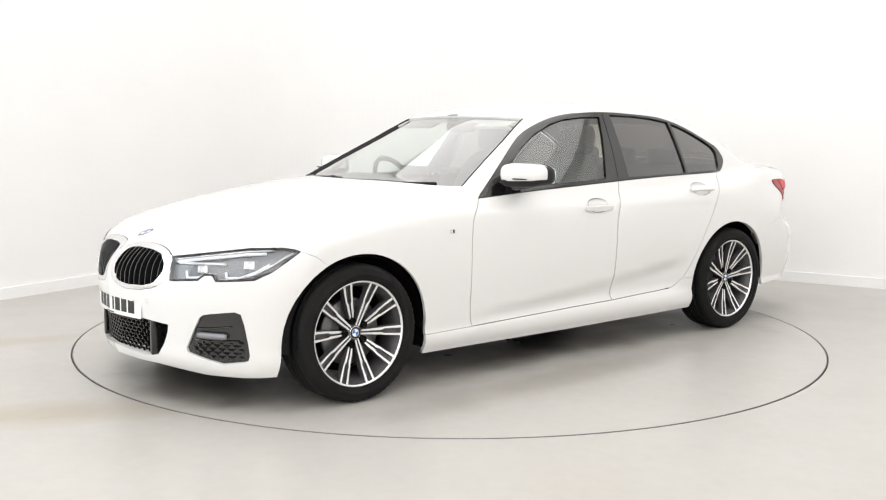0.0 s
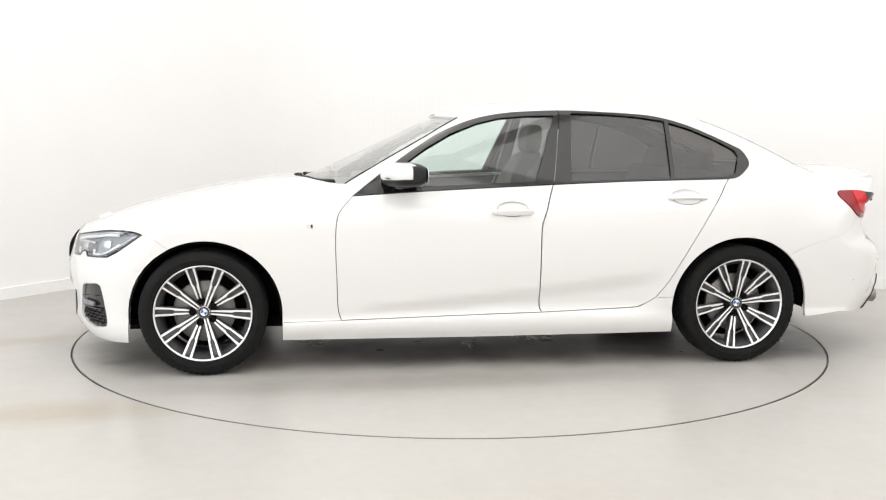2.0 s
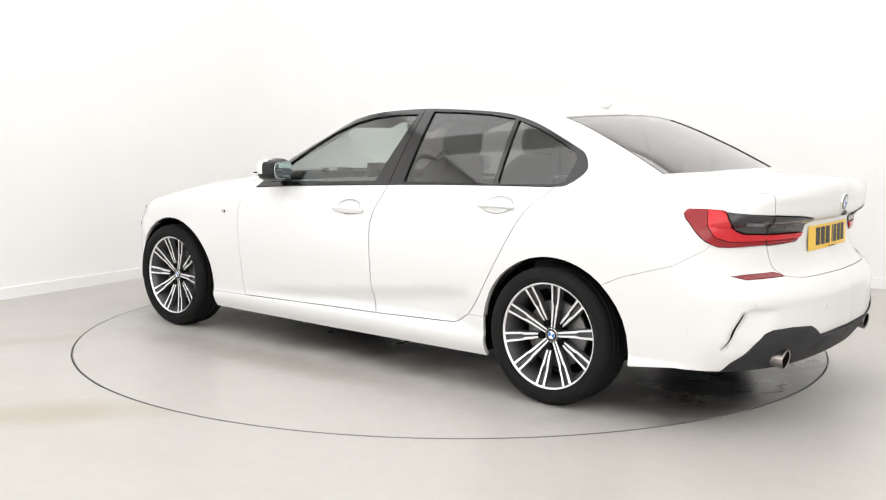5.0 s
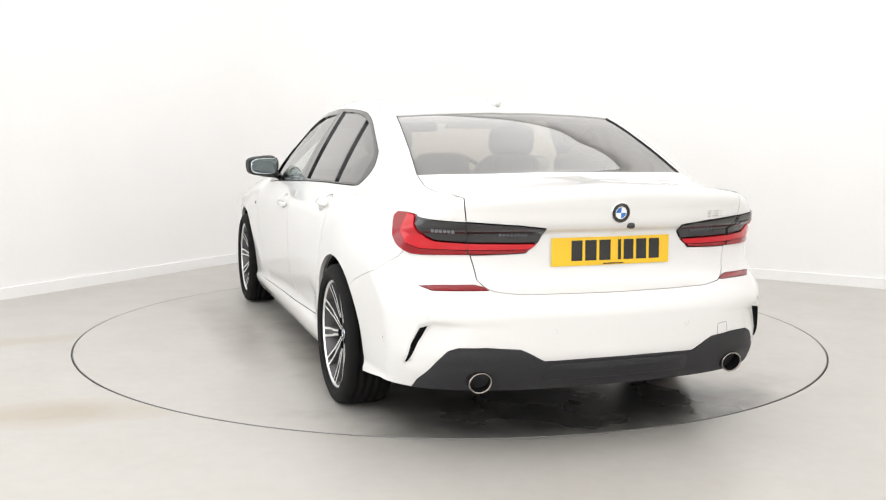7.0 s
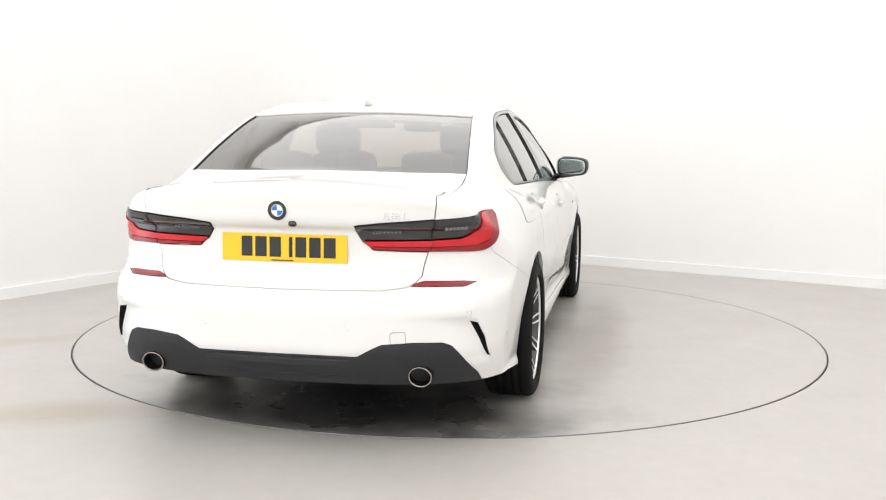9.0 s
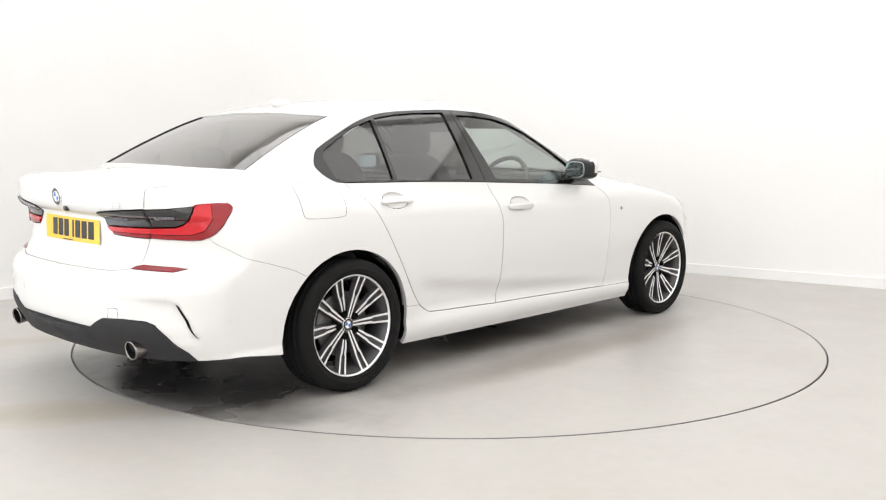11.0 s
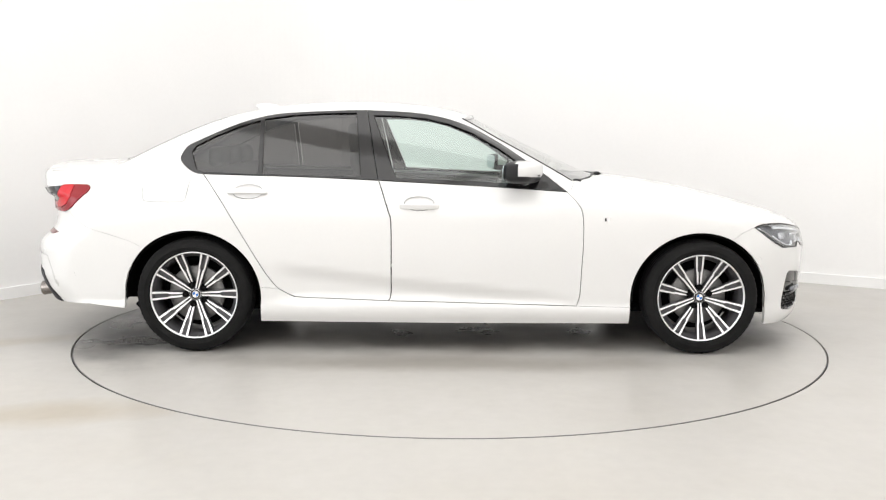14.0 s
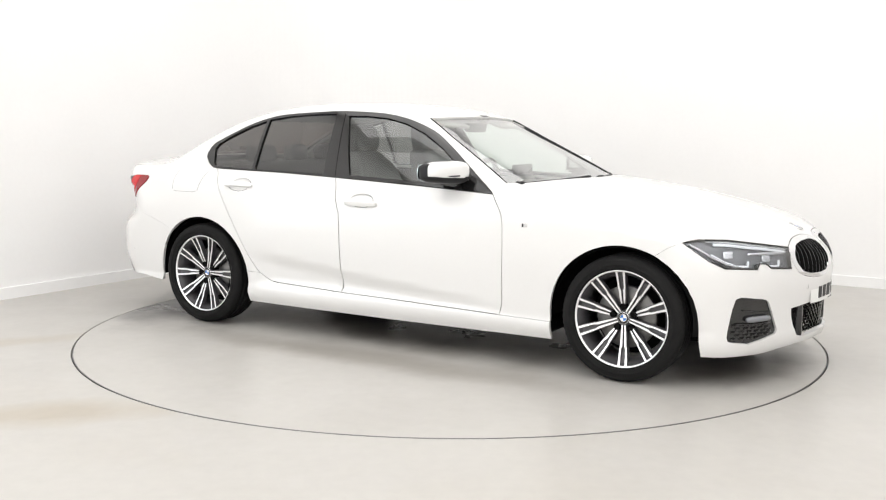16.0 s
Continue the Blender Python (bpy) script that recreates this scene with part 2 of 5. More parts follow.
def wall(name, a, b, label):
    bm = bmesh.new()
    box(bm, a, b)
    ob = link(name, bm, WALL, smooth=False, m=ROOM)
    return tagged(ob, label, "wall", kind="structure")


COVE = 1.6


def bowed(lo, hi, thick, z0, z1):
    """The two far walls as one sheet, with a curved corner between them; lo, hi: how far its faces stand off the walls' line."""
    bm = bmesh.new()
    r = COVE
    line = [(0.0, -12.5)] + [(r * a * a, -r * (1 - a) ** 2) for a in np.linspace(0, 1, 41)] + [(11.5, 0.0)]
    out = [(1, 0)] + [((1 - a) / math.hypot(a, 1 - a), -a / math.hypot(a, 1 - a)) for a in np.linspace(0, 1, 41)] + [(0, -1)]
    rows = [[bm.verts.new((x + n[0] * k, y + n[1] * k, z)) for (x, y), n in zip(line, out)] for k, z in ((hi, z0), (hi, z1), (lo, z1), (lo, z0))]
    for p, q in zip(rows, rows[1:] + rows[:1]):
        for i in range(len(p) - 1):
            bm.faces.new((p[i], p[i + 1], q[i + 1], q[i]))
    bmesh.ops.recalc_face_normals(bm, faces=bm.faces)
    return bm


tagged(link("wall_far", bowed(-0.2, 0.0, 0.2, -0.1, CEIL), WALL, m=ROOM), "plain white painted studio wall with a curved corner", "wall", kind="structure")
tagged(link("baseboard", bowed(0.0, 0.018, 0.018, 0.0, 0.085), SKIRTING, m=ROOM), "low white painted skirting board", "skirting", kind="structure")
for ob in bpy.data.objects:
    if ob.name in ("wall_far", "baseboard"):
        ob.data.shade_flat()
wall("wall_right", (11.5, -12.5, -0.1), (11.7, 0, CEIL), "plain white painted studio wall")
wall("wall_near", (-0.2, -12.7, -0.1), (11.7, -12.5, CEIL), "plain white painted studio wall")
bm = bmesh.new()
box(bm, (-0.2, -12.7, CEIL), (11.7, 0.2, CEIL + 0.2))
tagged(link("ceiling", bm, CEILING, smooth=False, m=ROOM), "plain white studio ceiling", "ceiling", kind="structure")
# ---- the turntable ----
bm = bmesh.new()
lathe(bm, [(0.001, 0), (0.6, 0), (1.2, 0), (1.8, 0), (R - 0.0075, 0), (R - 0.0048, 0.003), (R - 0.0048, 0.2)], 256)
for v in bm.verts:
    v.co = Vector((v.co.x, v.co.z, -v.co.y))
bmesh.ops.recalc_face_normals(bm, faces=bm.faces)
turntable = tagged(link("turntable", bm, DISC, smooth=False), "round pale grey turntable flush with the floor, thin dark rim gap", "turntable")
bm = bmesh.new()
lathe(bm, [(R - 0.008, -0.0005), (R - 0.0048, -0.0005), (R - 0.0038, 0.002), (R - 0.0038, 0.03)], 256)
for v in bm.verts:
    v.co = Vector((v.co.x, v.co.z, -v.co.y))
bmesh.ops.recalc_face_normals(bm, faces=bm.faces)
part("rim_strip", bm, STEEL, turntable, "thin worn steel edge strip", smooth=False)

# ---- the car: one skin, cut into its panels ----
def curve(xs, ys):
    """A smooth curve through a few stations (cubic, with limited slopes)."""
    xs, ys = np.array(xs, float), np.array(ys, float)
    d = np.diff(ys) / np.diff(xs)
    m = np.r_[d[0], (d[1:] + d[:-1]) / 2, d[-1]]
    flat = np.r_[False, d[1:] * d[:-1] <= 0, False]
    m[flat] = 0

    def at(x):
        x = np.clip(x, xs[0], xs[-1])
        i = np.clip(np.searchsorted(xs, x) - 1, 0, len(xs) - 2)
        h = xs[i + 1] - xs[i]
        t = (x - xs[i]) / h
        return ((1 + 2 * t) * (1 - t) ** 2 * ys[i] + t * (1 - t) ** 2 * h * m[i]
                + t * t * (3 - 2 * t) * ys[i + 1] + t * t * (t - 1) * h * m[i + 1])
    return at


def smax(a, b, k):
    h = np.maximum(k - np.abs(a - b), 0) / k
    return np.maximum(a, b) + h * h * k / 4


def smooth(x, a, b):
    t = np.clip((x - a) / (b - a), 0, 1)
    return t * t * (3 - 2 * t)


# the car's form: x ahead from the middle of the wheelbase, y to its left, z up
width_x = curve([-2.6, -2.3, -2.0, -1.43, -0.8, 0.0, 0.8, 1.43, 1.8, 2.3], [0.86, 0.935, 0.97, 1.0, 1.0, 0.992, 0.985, 0.982, 0.955, 0.86])
side_z = curve([0.0, 0.16, 0.21, 0.25, 0.285, 0.32, 0.42, 0.58, 0.72, 0.82, 0.90, 0.98, 1.1], [0.80, 0.845, 0.872, 0.880, 0.872, 0.876, 0.885, 0.900, 0.903, 0.897, 0.880, 0.845, 0.76])
deck_x = curve([-2.6, -2.42, -2.2, -1.85, -1.5, -1.0, 0.0, 0.6, 0.85, 1.1, 1.4, 1.7, 1.9, 2.05, 2.15, 2.25], [1.00, 1.045, 1.056, 1.07, 1.045, 1.005, 0.975, 0.985, 0.995, 0.975, 0.93, 0.865, 0.81, 0.755, 0.71, 0.64])
deck_y = curve([0, 0.3, 0.6, 0.8, 1.0], [0, 0.006, 0.03, 0.07, 0.15])
nose_z = curve([0.1, 0.17, 0.22, 0.30, 0.40, 0.52, 0.60, 0.70, 0.78, 0.9], [2.12, 2.205, 2.23, 2.235, 2.245, 2.255, 2.25, 2.215, 2.15, 1.94])
nose_y = curve([0, 0.2, 0.4, 0.6, 0.75, 0.85, 1.0], [0, 0.03, 0.097, 0.188, 0.312, 0.462, 0.79])
tail_z = curve([0.1, 0.2, 0.3, 0.42, 0.55, 0.62, 0.66, 0.71, 0.855, 0.88, 0.95, 1.01, 1.05, 1.2], [-2.30, -2.36, -2.43, -2.485, -2.485, -2.455, -2.405, -2.378, -2.374, -2.412, -2.432, -2.44, -2.445, -2.43])
tail_y = curve([0, 0.3, 0.5, 0.65, 0.76, 0.86, 1.0], [0, 0.015, 0.05, 0.11, 0.19, 0.33, 0.6])
top_x = curve([-2.2, -2.05, -1.95, -1.7, -1.4, -1.1, -0.8, -0.5, -0.2, 0.0, 0.12, 0.4, 0.8, 0.9, 1.0, 1.2], [0.96, 1.035, 1.085, 1.205, 1.323, 1.385, 1.418, 1.427, 1.412, 1.384, 1.352, 1.222, 1.035, 0.985, 0.93, 0.80])
waist_x = curve([-2.2, -1.9, -1.5, -1.0, -0.3, 0.3, 0.7, 1.0], [0.70, 0.745, 0.802, 0.835, 0.845, 0.835, 0.81, 0.78])

curve_low = curve([-1.1, -0.8, -0.3, 0.3, 0.8], [0.54, 0.505, 0.445, 0.385, 0.34])


# the ridge at the rear bumper's corner, and the scoop inboard of it
RIDGE_Z = (0.30, 0.365, 0.373, 0.445, 0.51, 0.56)


def ridge_y(z):
    return np.interp(z, RIDGE_Z, (0.815, 0.806, 0.803, 0.791, 0.766, 0.745))


def vent_wide(z):
    return np.interp(z, RIDGE_Z, (0.008, 0.010, 0.012, 0.026, 0.031, 0.031))


def scoop(y, z):
    d, w = ridge_y(z) - y, vent_wide(z)
    step = np.clip(d / w, 0, 1)
    deep = 0.9 * w * step * (1 - smooth(d, w, w + 0.15)) + 0.006 * step * (1 - smooth(d, 0.2, 0.38))
    return deep * smooth(z, 0.335, 0.375) * smooth(0.532 - z, 0.0, 0.016)


def body(x, y, z):
    """Below zero inside the car's outer skin."""
    y = np.abs(y)
    crease = curve_low(x)
    taper = 0.082 * smooth(-x, 1.55, 2.2) * smooth(z, 0.70, 0.95)
    hollow = 0.024 * smooth(crease - z, 0.0, 0.10) * smooth(z, 0.27, 0.33) * smooth(x, -1.05, -0.8) * smooth(-x, -0.75, -0.5)
    f = smax(y - width_x(x) * side_z(z) + hollow + taper, z - deck_x(x) + deck_y(y) + 0.35 * taper * y, 0.07)
    f = smax(f, x - nose_z(z) + nose_y(y), 0.06)
    f = smax(f, tail_z(z) + tail_y(y) - x + scoop(y, z), 0.05)
    back = x + 0.30 * y * y * smooth(x, -0.7, 0.1) - 0.22 * y * y * smooth(-x, 0.8, 1.4)
    up = z - 0.93
    c = smax(y - waist_x(x) + 0.40 * up + 0.30 * up * np.abs(up), z - top_x(back) + 0.06 * y * y, 0.06)
    c = np.maximum(np.maximum(c, 0.85 - z), np.maximum(-2.15 - x, x - 1.1))
    return -smax(-f, -c, 0.03)


def solve(p, way, far, near=0.0):
    """Where rays from p along way leave the body."""
    p, way = np.atleast_2d(np.array(p, float)), np.atleast_2d(np.array(way, float))
    steps = np.linspace(near, far, 61)
    a = np.full(len(p), near)
    for s in steps:
        q = p + way * s
        a = np.where(body(q[:, 0], q[:, 1], q[:, 2]) < 0, s, a)
    b = a + steps[1] - steps[0]
    for _ in range(22):
        m = (a + b) / 2
        q = p + way * m[:, None]
        ins = body(q[:, 0], q[:, 1], q[:, 2]) < 0
        a, b = np.where(ins, m, a), np.where(ins, b, m)
    return p + way * a[:, None]


def normal(p):
    e, n = 1e-3, []
    for k in range(3):
        d = np.zeros(3)
        d[k] = e
        n.append(body(*(p + d).T) - body(*(p - d).T))
    n = np.array(n).T
    return n / np.maximum(np.linalg.norm(n, axis=1), 1e-9)[:, None]


AXIS_Z, NOSE_X, TAIL_X = 0.55, 1.15, -1.45


class Chart:
    """A flat map of part of the skin: to3 lifts (u, v) to the skin, flat brings points of it down."""

    def __init__(self, kind):
        self.kind = kind

    def flat(self, p):
        p = np.atleast_2d(p)
        if self.kind == "side":
            return np.c_[p[:, 0], 0.8 * np.arctan2(p[:, 2] - AXIS_Z, p[:, 1])]
        if self.kind == "nose":
            return np.c_[0.95 * np.arctan2(p[:, 1], p[:, 0] - NOSE_X), p[:, 2]]
        return np.c_[0.95 * np.arctan2(p[:, 1], TAIL_X - p[:, 0]), p[:, 2]]

    def to3(self, uv):
        u, v = np.array(uv)[:, 0], np.array(uv)[:, 1]
        o = 0 * u
        if self.kind == "side":
            return solve(np.c_[u, o, o + AXIS_Z], np.c_[o, np.cos(v / 0.8), np.sin(v / 0.8)], 1.3)
        s = 1 if self.kind == "nose" else -1
        a = u / 0.95
        return solve(np.c_[o + (NOSE_X if s > 0 else TAIL_X), o, v], np.c_[s * np.cos(a), np.sin(a), o], 1.5)


SIDE, NOSE, TAIL = Chart("side"), Chart("nose"), Chart("tail")


def dense(pts, step=0.02):
    pts = np.array(pts, float)
    out = [pts[0]]
    for a, b in zip(pts, pts[1:]):
        k = max(1, int(np.ceil(np.linalg.norm(b - a) / step)))
        out += [a + (b - a) * j / k for j in range(1, k + 1)]
    return np.array(out)


def rounded(pts, closed=False):
    """A smooth line through the points (Catmull-Rom)."""
    p = np.array(pts, float)
    q = np.vstack([p[-1], p, p[:2]]) if closed else np.vstack([2 * p[0] - p[1], p, 2 * p[-1] - p[-2]])
    out = []
    for i in range(1, len(q) - 2):
        t = np.linspace(0, 1, 6)[:-1, None]
        a, b, c, d = q[i - 1], q[i], q[i + 1], q[i + 2]
        out.append(0.5 * (2 * b + (c - a) * t + (2 * a - 5 * b + 4 * c - d) * t * t + (3 * b - a - 3 * c + d) * t ** 3))
    return np.vstack(out + ([] if closed else [p[-1:]]))


def from_side(xz, soft=False):
    p = dense(rounded(xz) if soft else xz)
    return solve(np.c_[p[:, 0], 0 * p[:, 0], p[:, 1]], [[0, 1, 0]] * len(p), 1.2)


def from_top(xy, soft=False):
    p = dense(rounded(xy) if soft else xy)
    return solve(np.c_[p, 0 * p[:, 0] + 0.5], [[0, 0, 1]] * len(p), 1.1)


def from_end(yz, s, soft=False, closed=False):
    """From the front (s = 1) or the back (s = -1)."""
    p = dense(rounded(yz, closed) if soft else yz)
    return solve(np.c_[0 * p[:, 0] + s * 1.2, p], [[s, 0, 0]] * len(p), 1.6)


def on_skin(chart, xyz):
    p = dense(xyz)
    return chart.to3(chart.flat(p))


def inside(poly, pts):
    x, y = pts[:, 0], pts[:, 1]
    res = np.zeros(len(pts), bool)
    a, b = poly, np.roll(poly, -1, 0)
    for (x0, y0), (x1, y1) in zip(a, b):
        if y0 != y1:
            res ^= ((y0 > y) != (y1 > y)) & (x < (x1 - x0) * (y - y0) / (y1 - y0) + x0)
    return res


PANELS = {}


def cut(chart, regions, step=0.028):
    """Cuts a chart into panels. regions: (name, closed line of points on the skin), the first that holds a piece takes it; a name of '' is a hole."""
    flats = [chart.flat(p) for _, p in regions]
    lo, hi = np.min([f.min(0) for f in flats], 0), np.max([f.max(0) for f in flats], 0)
    uv, xyz, edges = [], [], []
    for f, (_, p) in zip(flats, regions):
        keep = [0] + [i for i in range(1, len(f)) if np.linalg.norm(f[i] - f[i - 1]) > 1e-4]
        if np.linalg.norm(f[keep[-1]] - f[0]) < 1e-4:
            keep.pop()
        base = len(uv)
        uv += list(f[keep])
        xyz += list(p[keep])
        edges += [(base + i, base + (i + 1) % len(keep)) for i in range(len(keep))]
    line = np.array(uv)
    g = np.stack(np.meshgrid(np.arange(lo[0], hi[0], step), np.arange(lo[1], hi[1], step)), -1).reshape(-1, 2)
    g = g + np.where((np.round((g[:, 1] - lo[1]) / step) % 2)[:, None] > 0, [[step / 2, 0]], 0)
    near = np.array([((line - q) ** 2).sum(1).min() for q in g])
    g = g[near > (0.45 * step) ** 2]
    pts = [Vector(q) for q in np.vstack([line, g])]
    vs, _, fs, ov, _, _ = delaunay_2d_cdt(pts, edges, [], 0, 2e-5)
    vs = np.array([(v.x, v.y) for v in vs])
    lifted = chart.to3(vs)
    for i, o in enumerate(ov):
        o = [k for k in o if k < len(xyz)]
        if o:
            lifted[i] = xyz[o[0]]
    mid = vs[np.array(fs)].mean(1)
    left = np.ones(len(fs), bool)
    for f, (name, _) in zip(flats, regions):
        hit = left & inside(f, mid)
        left &= ~hit
        if name:
            PANELS.setdefault(name, []).append((lifted, np.array(fs)[hit]))


def panel(name, mats, parent, label="", both=False, side=1, gap=0.0022, depth=0.018, lift=0.0, title=None, bulge=0.0, weld=None):
    """Builds a cut panel: its skin, drawn in by the gap all round, with edges folded inwards by depth. both: with its mirror image in one mesh."""
    pool, co, tris = {}, [], []
    for s in ((1, -1) if both else (side,)):
        for lifted, fs in PANELS[name]:
            p = lifted * [1, s, 1]
            for f in fs:
                t = []
                for k in f:
                    key = tuple(np.round(p[k], 4) + 0.0)
                    if key not in pool:
                        pool[key] = len(co)
                        co.append(p[k])
                    t.append(pool[key])
                if len(set(t)) == 3:
                    tris.append(t)
    co = np.array(co)
    nr = normal(co)
    # faces point outwards
    tris = np.array(tris)
    fn = np.cross(co[tris[:, 1]] - co[tris[:, 0]], co[tris[:, 2]] - co[tris[:, 0]])
    flip = (fn * nr[tris].mean(1)).sum(1) < 0
    tris[flip] = tris[flip][:, ::-1]
    count = {}
    for t in tris:
        for a, b in ((t[0], t[1]), (t[1], t[2]), (t[2], t[0])):
            count[(a, b)] = 1
    rim = [(a, b) for a, b in count if (b, a) not in count]
    rim = [(a, b) for a, b in rim if abs(co[a][1]) + abs(co[b][1]) > 2e-3]
    if weld is not None:
        # an edge inside the panel, where its two faces meet
        fine = np.vstack([np.linspace(p, q, 24) for p, q in zip(weld, weld[1:])])
        fine = np.vstack([fine, fine * [1, -1, 1]])
        near = {k: np.sqrt(((fine - co[k]) ** 2).sum(1).min()) < 0.0025 for e in rim for k in e}
        rim = [(a, b) for a, b in rim if not (near[a] and near[b])]
    move = np.zeros_like(co)
    for a, b in rim:
        d = co[b] - co[a]
        w = np.cross(nr[a] + nr[b], d)
        w /= max(np.linalg.norm(w), 1e-9)
        move[a] += w
        move[b] += w
    ln = np.linalg.norm(move, axis=1)
    onrim = ln > 1e-6
    if bulge:
        edge = np.array([co[i] for i in sorted({k for e in rim for k in e})])
        dist = np.array([np.sqrt(((edge - c) ** 2).sum(1).min()) for c in co])
        co = co + nr * (bulge * np.sin(np.clip(dist / 0.010, 0, 1) * math.pi / 2))[:, None]
    move[onrim] *= (gap / ln[onrim])[:, None]
    co = co + move + nr * lift
    faces = [tuple(int(k) for k in t) for t in tris]
    verts, norms = list(co), list(nr)
    # folded edge, with its own crisp normals
    fold = {}
    for a, b in rim:
        w = np.cross(nr[a] + nr[b], co[b] - co[a])
        w = -w / max(np.linalg.norm(w), 1e-9)
        ids = []
        for k, dd in ((a, 0), (b, 0), (b, depth), (a, depth)):
            key = (k, dd)
            if key not in fold:
                fold[key] = len(verts)
                verts.append(co[k] - nr[k] * dd)
                norms.append(w)
            ids.append(fold[key])
        faces.append((ids[1], ids[0], ids[3], ids[2]))
    me = bpy.data.meshes.new(title or name)
    me.from_pydata([tuple(v) for v in verts], [], faces)
    for x in mats if isinstance(mats, (list, tuple)) else [mats]:
        me.materials.append(x)
    me.shade_smooth()
    me.normals_split_custom_set_from_vertices([tuple(v) for v in norms])
    ob = new(title or name, me)
    ob.parent = parent
    return tagged(ob, label) if label else ob


def stand(p, n, up=(0, 0, 1)):
    """A pose at p whose y axis is n."""
    n, up = Vector(n).normalized(), Vector(up)
    x = n.cross(up).normalized()
    z = x.cross(n).normalized()
    return Matrix.Translation(p) @ Matrix((x, n, z)).transposed().to_4x4()


def rev(p):
    return p[::-1]


def join(*lines):
    return np.vstack(lines)


# seams, on the left half
lip = from_end([(0.0, 1.035), (0.3, 1.032), (0.5, 1.022), (0.614, 1.008)], -1, True)
hood_front = from_end([(0.0, 0.694), (0.012, 0.699), (0.05, 0.717), (0.12, 0.725), (0.20, 0.727), (0.287, 0.723), (0.35, 0.712), (0.39, 0.698), (0.415, 0.686)], 1, True)
lamp_top = on_skin(NOSE, [(2.115, 0.415, 0.686), (2.051, 0.541, 0.704), (1.971, 0.653, 0.722), (1.89, 0.733, 0.736)])
lamp_tip = on_skin(NOSE, [(1.89, 0.733, 0.736), (1.782, 0.813, 0.739), (1.741, 0.839, 0.731), (1.714, 0.855, 0.721)])
bump_seam = from_side([(1.714, 0.721), (1.65, 0.693), (1.589, 0.650)])
hood_seam = join(lamp_top[-1:], from_top([(1.871, 0.735), (1.744, 0.748), (1.579, 0.765), (1.349, 0.789), (1.089, 0.791), (0.853, 0.758), (0.751, 0.733), (0.715, 0.742)], True))
screen_base = from_top([(0.975, 0.0), (0.955, 0.2), (0.880, 0.41), (0.80, 0.58), (0.70, 0.742)], True)
screen_top = from_top([(0.078, 0.530), (0.145, 0.26), (0.168, 0.0)], True)
screen_side = from_top([(0.70, 0.742), (0.078, 0.530)])
back_base = from_top([(-1.976, 0.0), (-1.94, 0.33), (-1.850, 0.636)], True)
back_top = from_top([(-1.289, 0.558), (-1.33, 0.285), (-1.346, 0.0)], True)
back_side = from_top([(-1.850, 0.636), (-1.289, 0.558)])
roof_side = from_top([(-1.289, 0.558), (-0.9, 0.570), (-0.4, 0.572), (0.078, 0.530)], True)
lid_side = from_top([(-1.850, 0.636), (-2.15, 0.632), (-2.325, 0.614)], True)
corner = join(lip[-1:], on_skin(TAIL, [(-2.30, 0.672, 0.992), (-2.22, 0.735, 0.965), (-2.14, 0.762, 0.950), (-2.08, 0.769, 0.940), (-2.040, 0.772, 0.931)]))
LAMP_FRONT = [(-2.040, 0.931), (-2.028, 0.925), (-2.023, 0.912), (-2.035, 0.893), (-2.065, 0.866), (-2.100, 0.830), (-2.125, 0.806), (-2.150, 0.789)]
tail_front = from_side(LAMP_FRONT + [(-2.130, 0.765)])
tail_front[0] = corner[-1]
back_seam = from_side([(-2.130, 0.765), (-2.084, 0.737), (-2.022, 0.698), (-1.902, 0.663), (-1.78, 0.625), (-1.6996, 0.586)])


def arch(cx, cz, rx, rz, low, a0=0, a1=180):
    return [(cx + rx * math.cos(radians(a)), cz + rz * math.sin(radians(a))) for a in np.linspace(a0, a1, 40)]


ARCH_F, ARCH_R = (1.415, 0.318, 0.385, 0.372), (-1.437, 0.312, 0.385, 0.375)
arch_front = from_side([(1.81, 0.10)] + arch(*ARCH_F, 0) + [(1.03, 0.10)])
arch_back = from_side([(-1.06, 0.10)] + arch(*ARCH_R, 0) + [(-1.83, 0.10)])
sill_low = [(1.036, 0.166), (0.0, 0.163), (-1.062, 0.170)]
door_front = from_side([(0.667, 0.912), (0.733, 0.837), (0.753, 0.768), (0.757, 0.635), (0.751, 0.47), (0.746, 0.333), (0.729, 0.269)], True)
door_sill = from_side([(0.729, 0.269), (0.002, 0.286), (-0.334, 0.292)])
back_sill = from_side([(-0.334, 0.292), (-0.589, 0.301), (-0.826, 0.309), (-0.884, 0.320), (-0.957, 0.362)], True)
back_edge = from_side([(-0.957, 0.362), (-1.026, 0.453), (-1.162, 0.684), (-1.275, 0.869), (-1.357, 0.967), (-1.386, 0.998)], True)
mid_seam = from_side([(-0.334, 0.292), (-0.321, 0.33), (-0.318, 0.463), (-0.319, 0.732), (-0.335, 0.805), (-0.388, 0.962), (-0.394, 0.970)], True)
belt_front = from_side([(0.667, 0.912), (0.3, 0.936), (0.01, 0.951), (-0.394, 0.970)], True)
belt_back = from_side([(-0.394, 0.970), (-0.58, 0.978), (-0.876, 0.988), (-1.386, 0.998)], True)
pillar = from_side([(-0.394, 0.970), (-0.468, 1.363)])
arc_front = from_side([(-0.468, 1.363), (-0.292, 1.356), (-0.14, 1.343), (0.011, 1.312), (0.163, 1.254), (0.312, 1.169), (0.458, 1.071), (0.602, 0.963), (0.667, 0.912)], True)
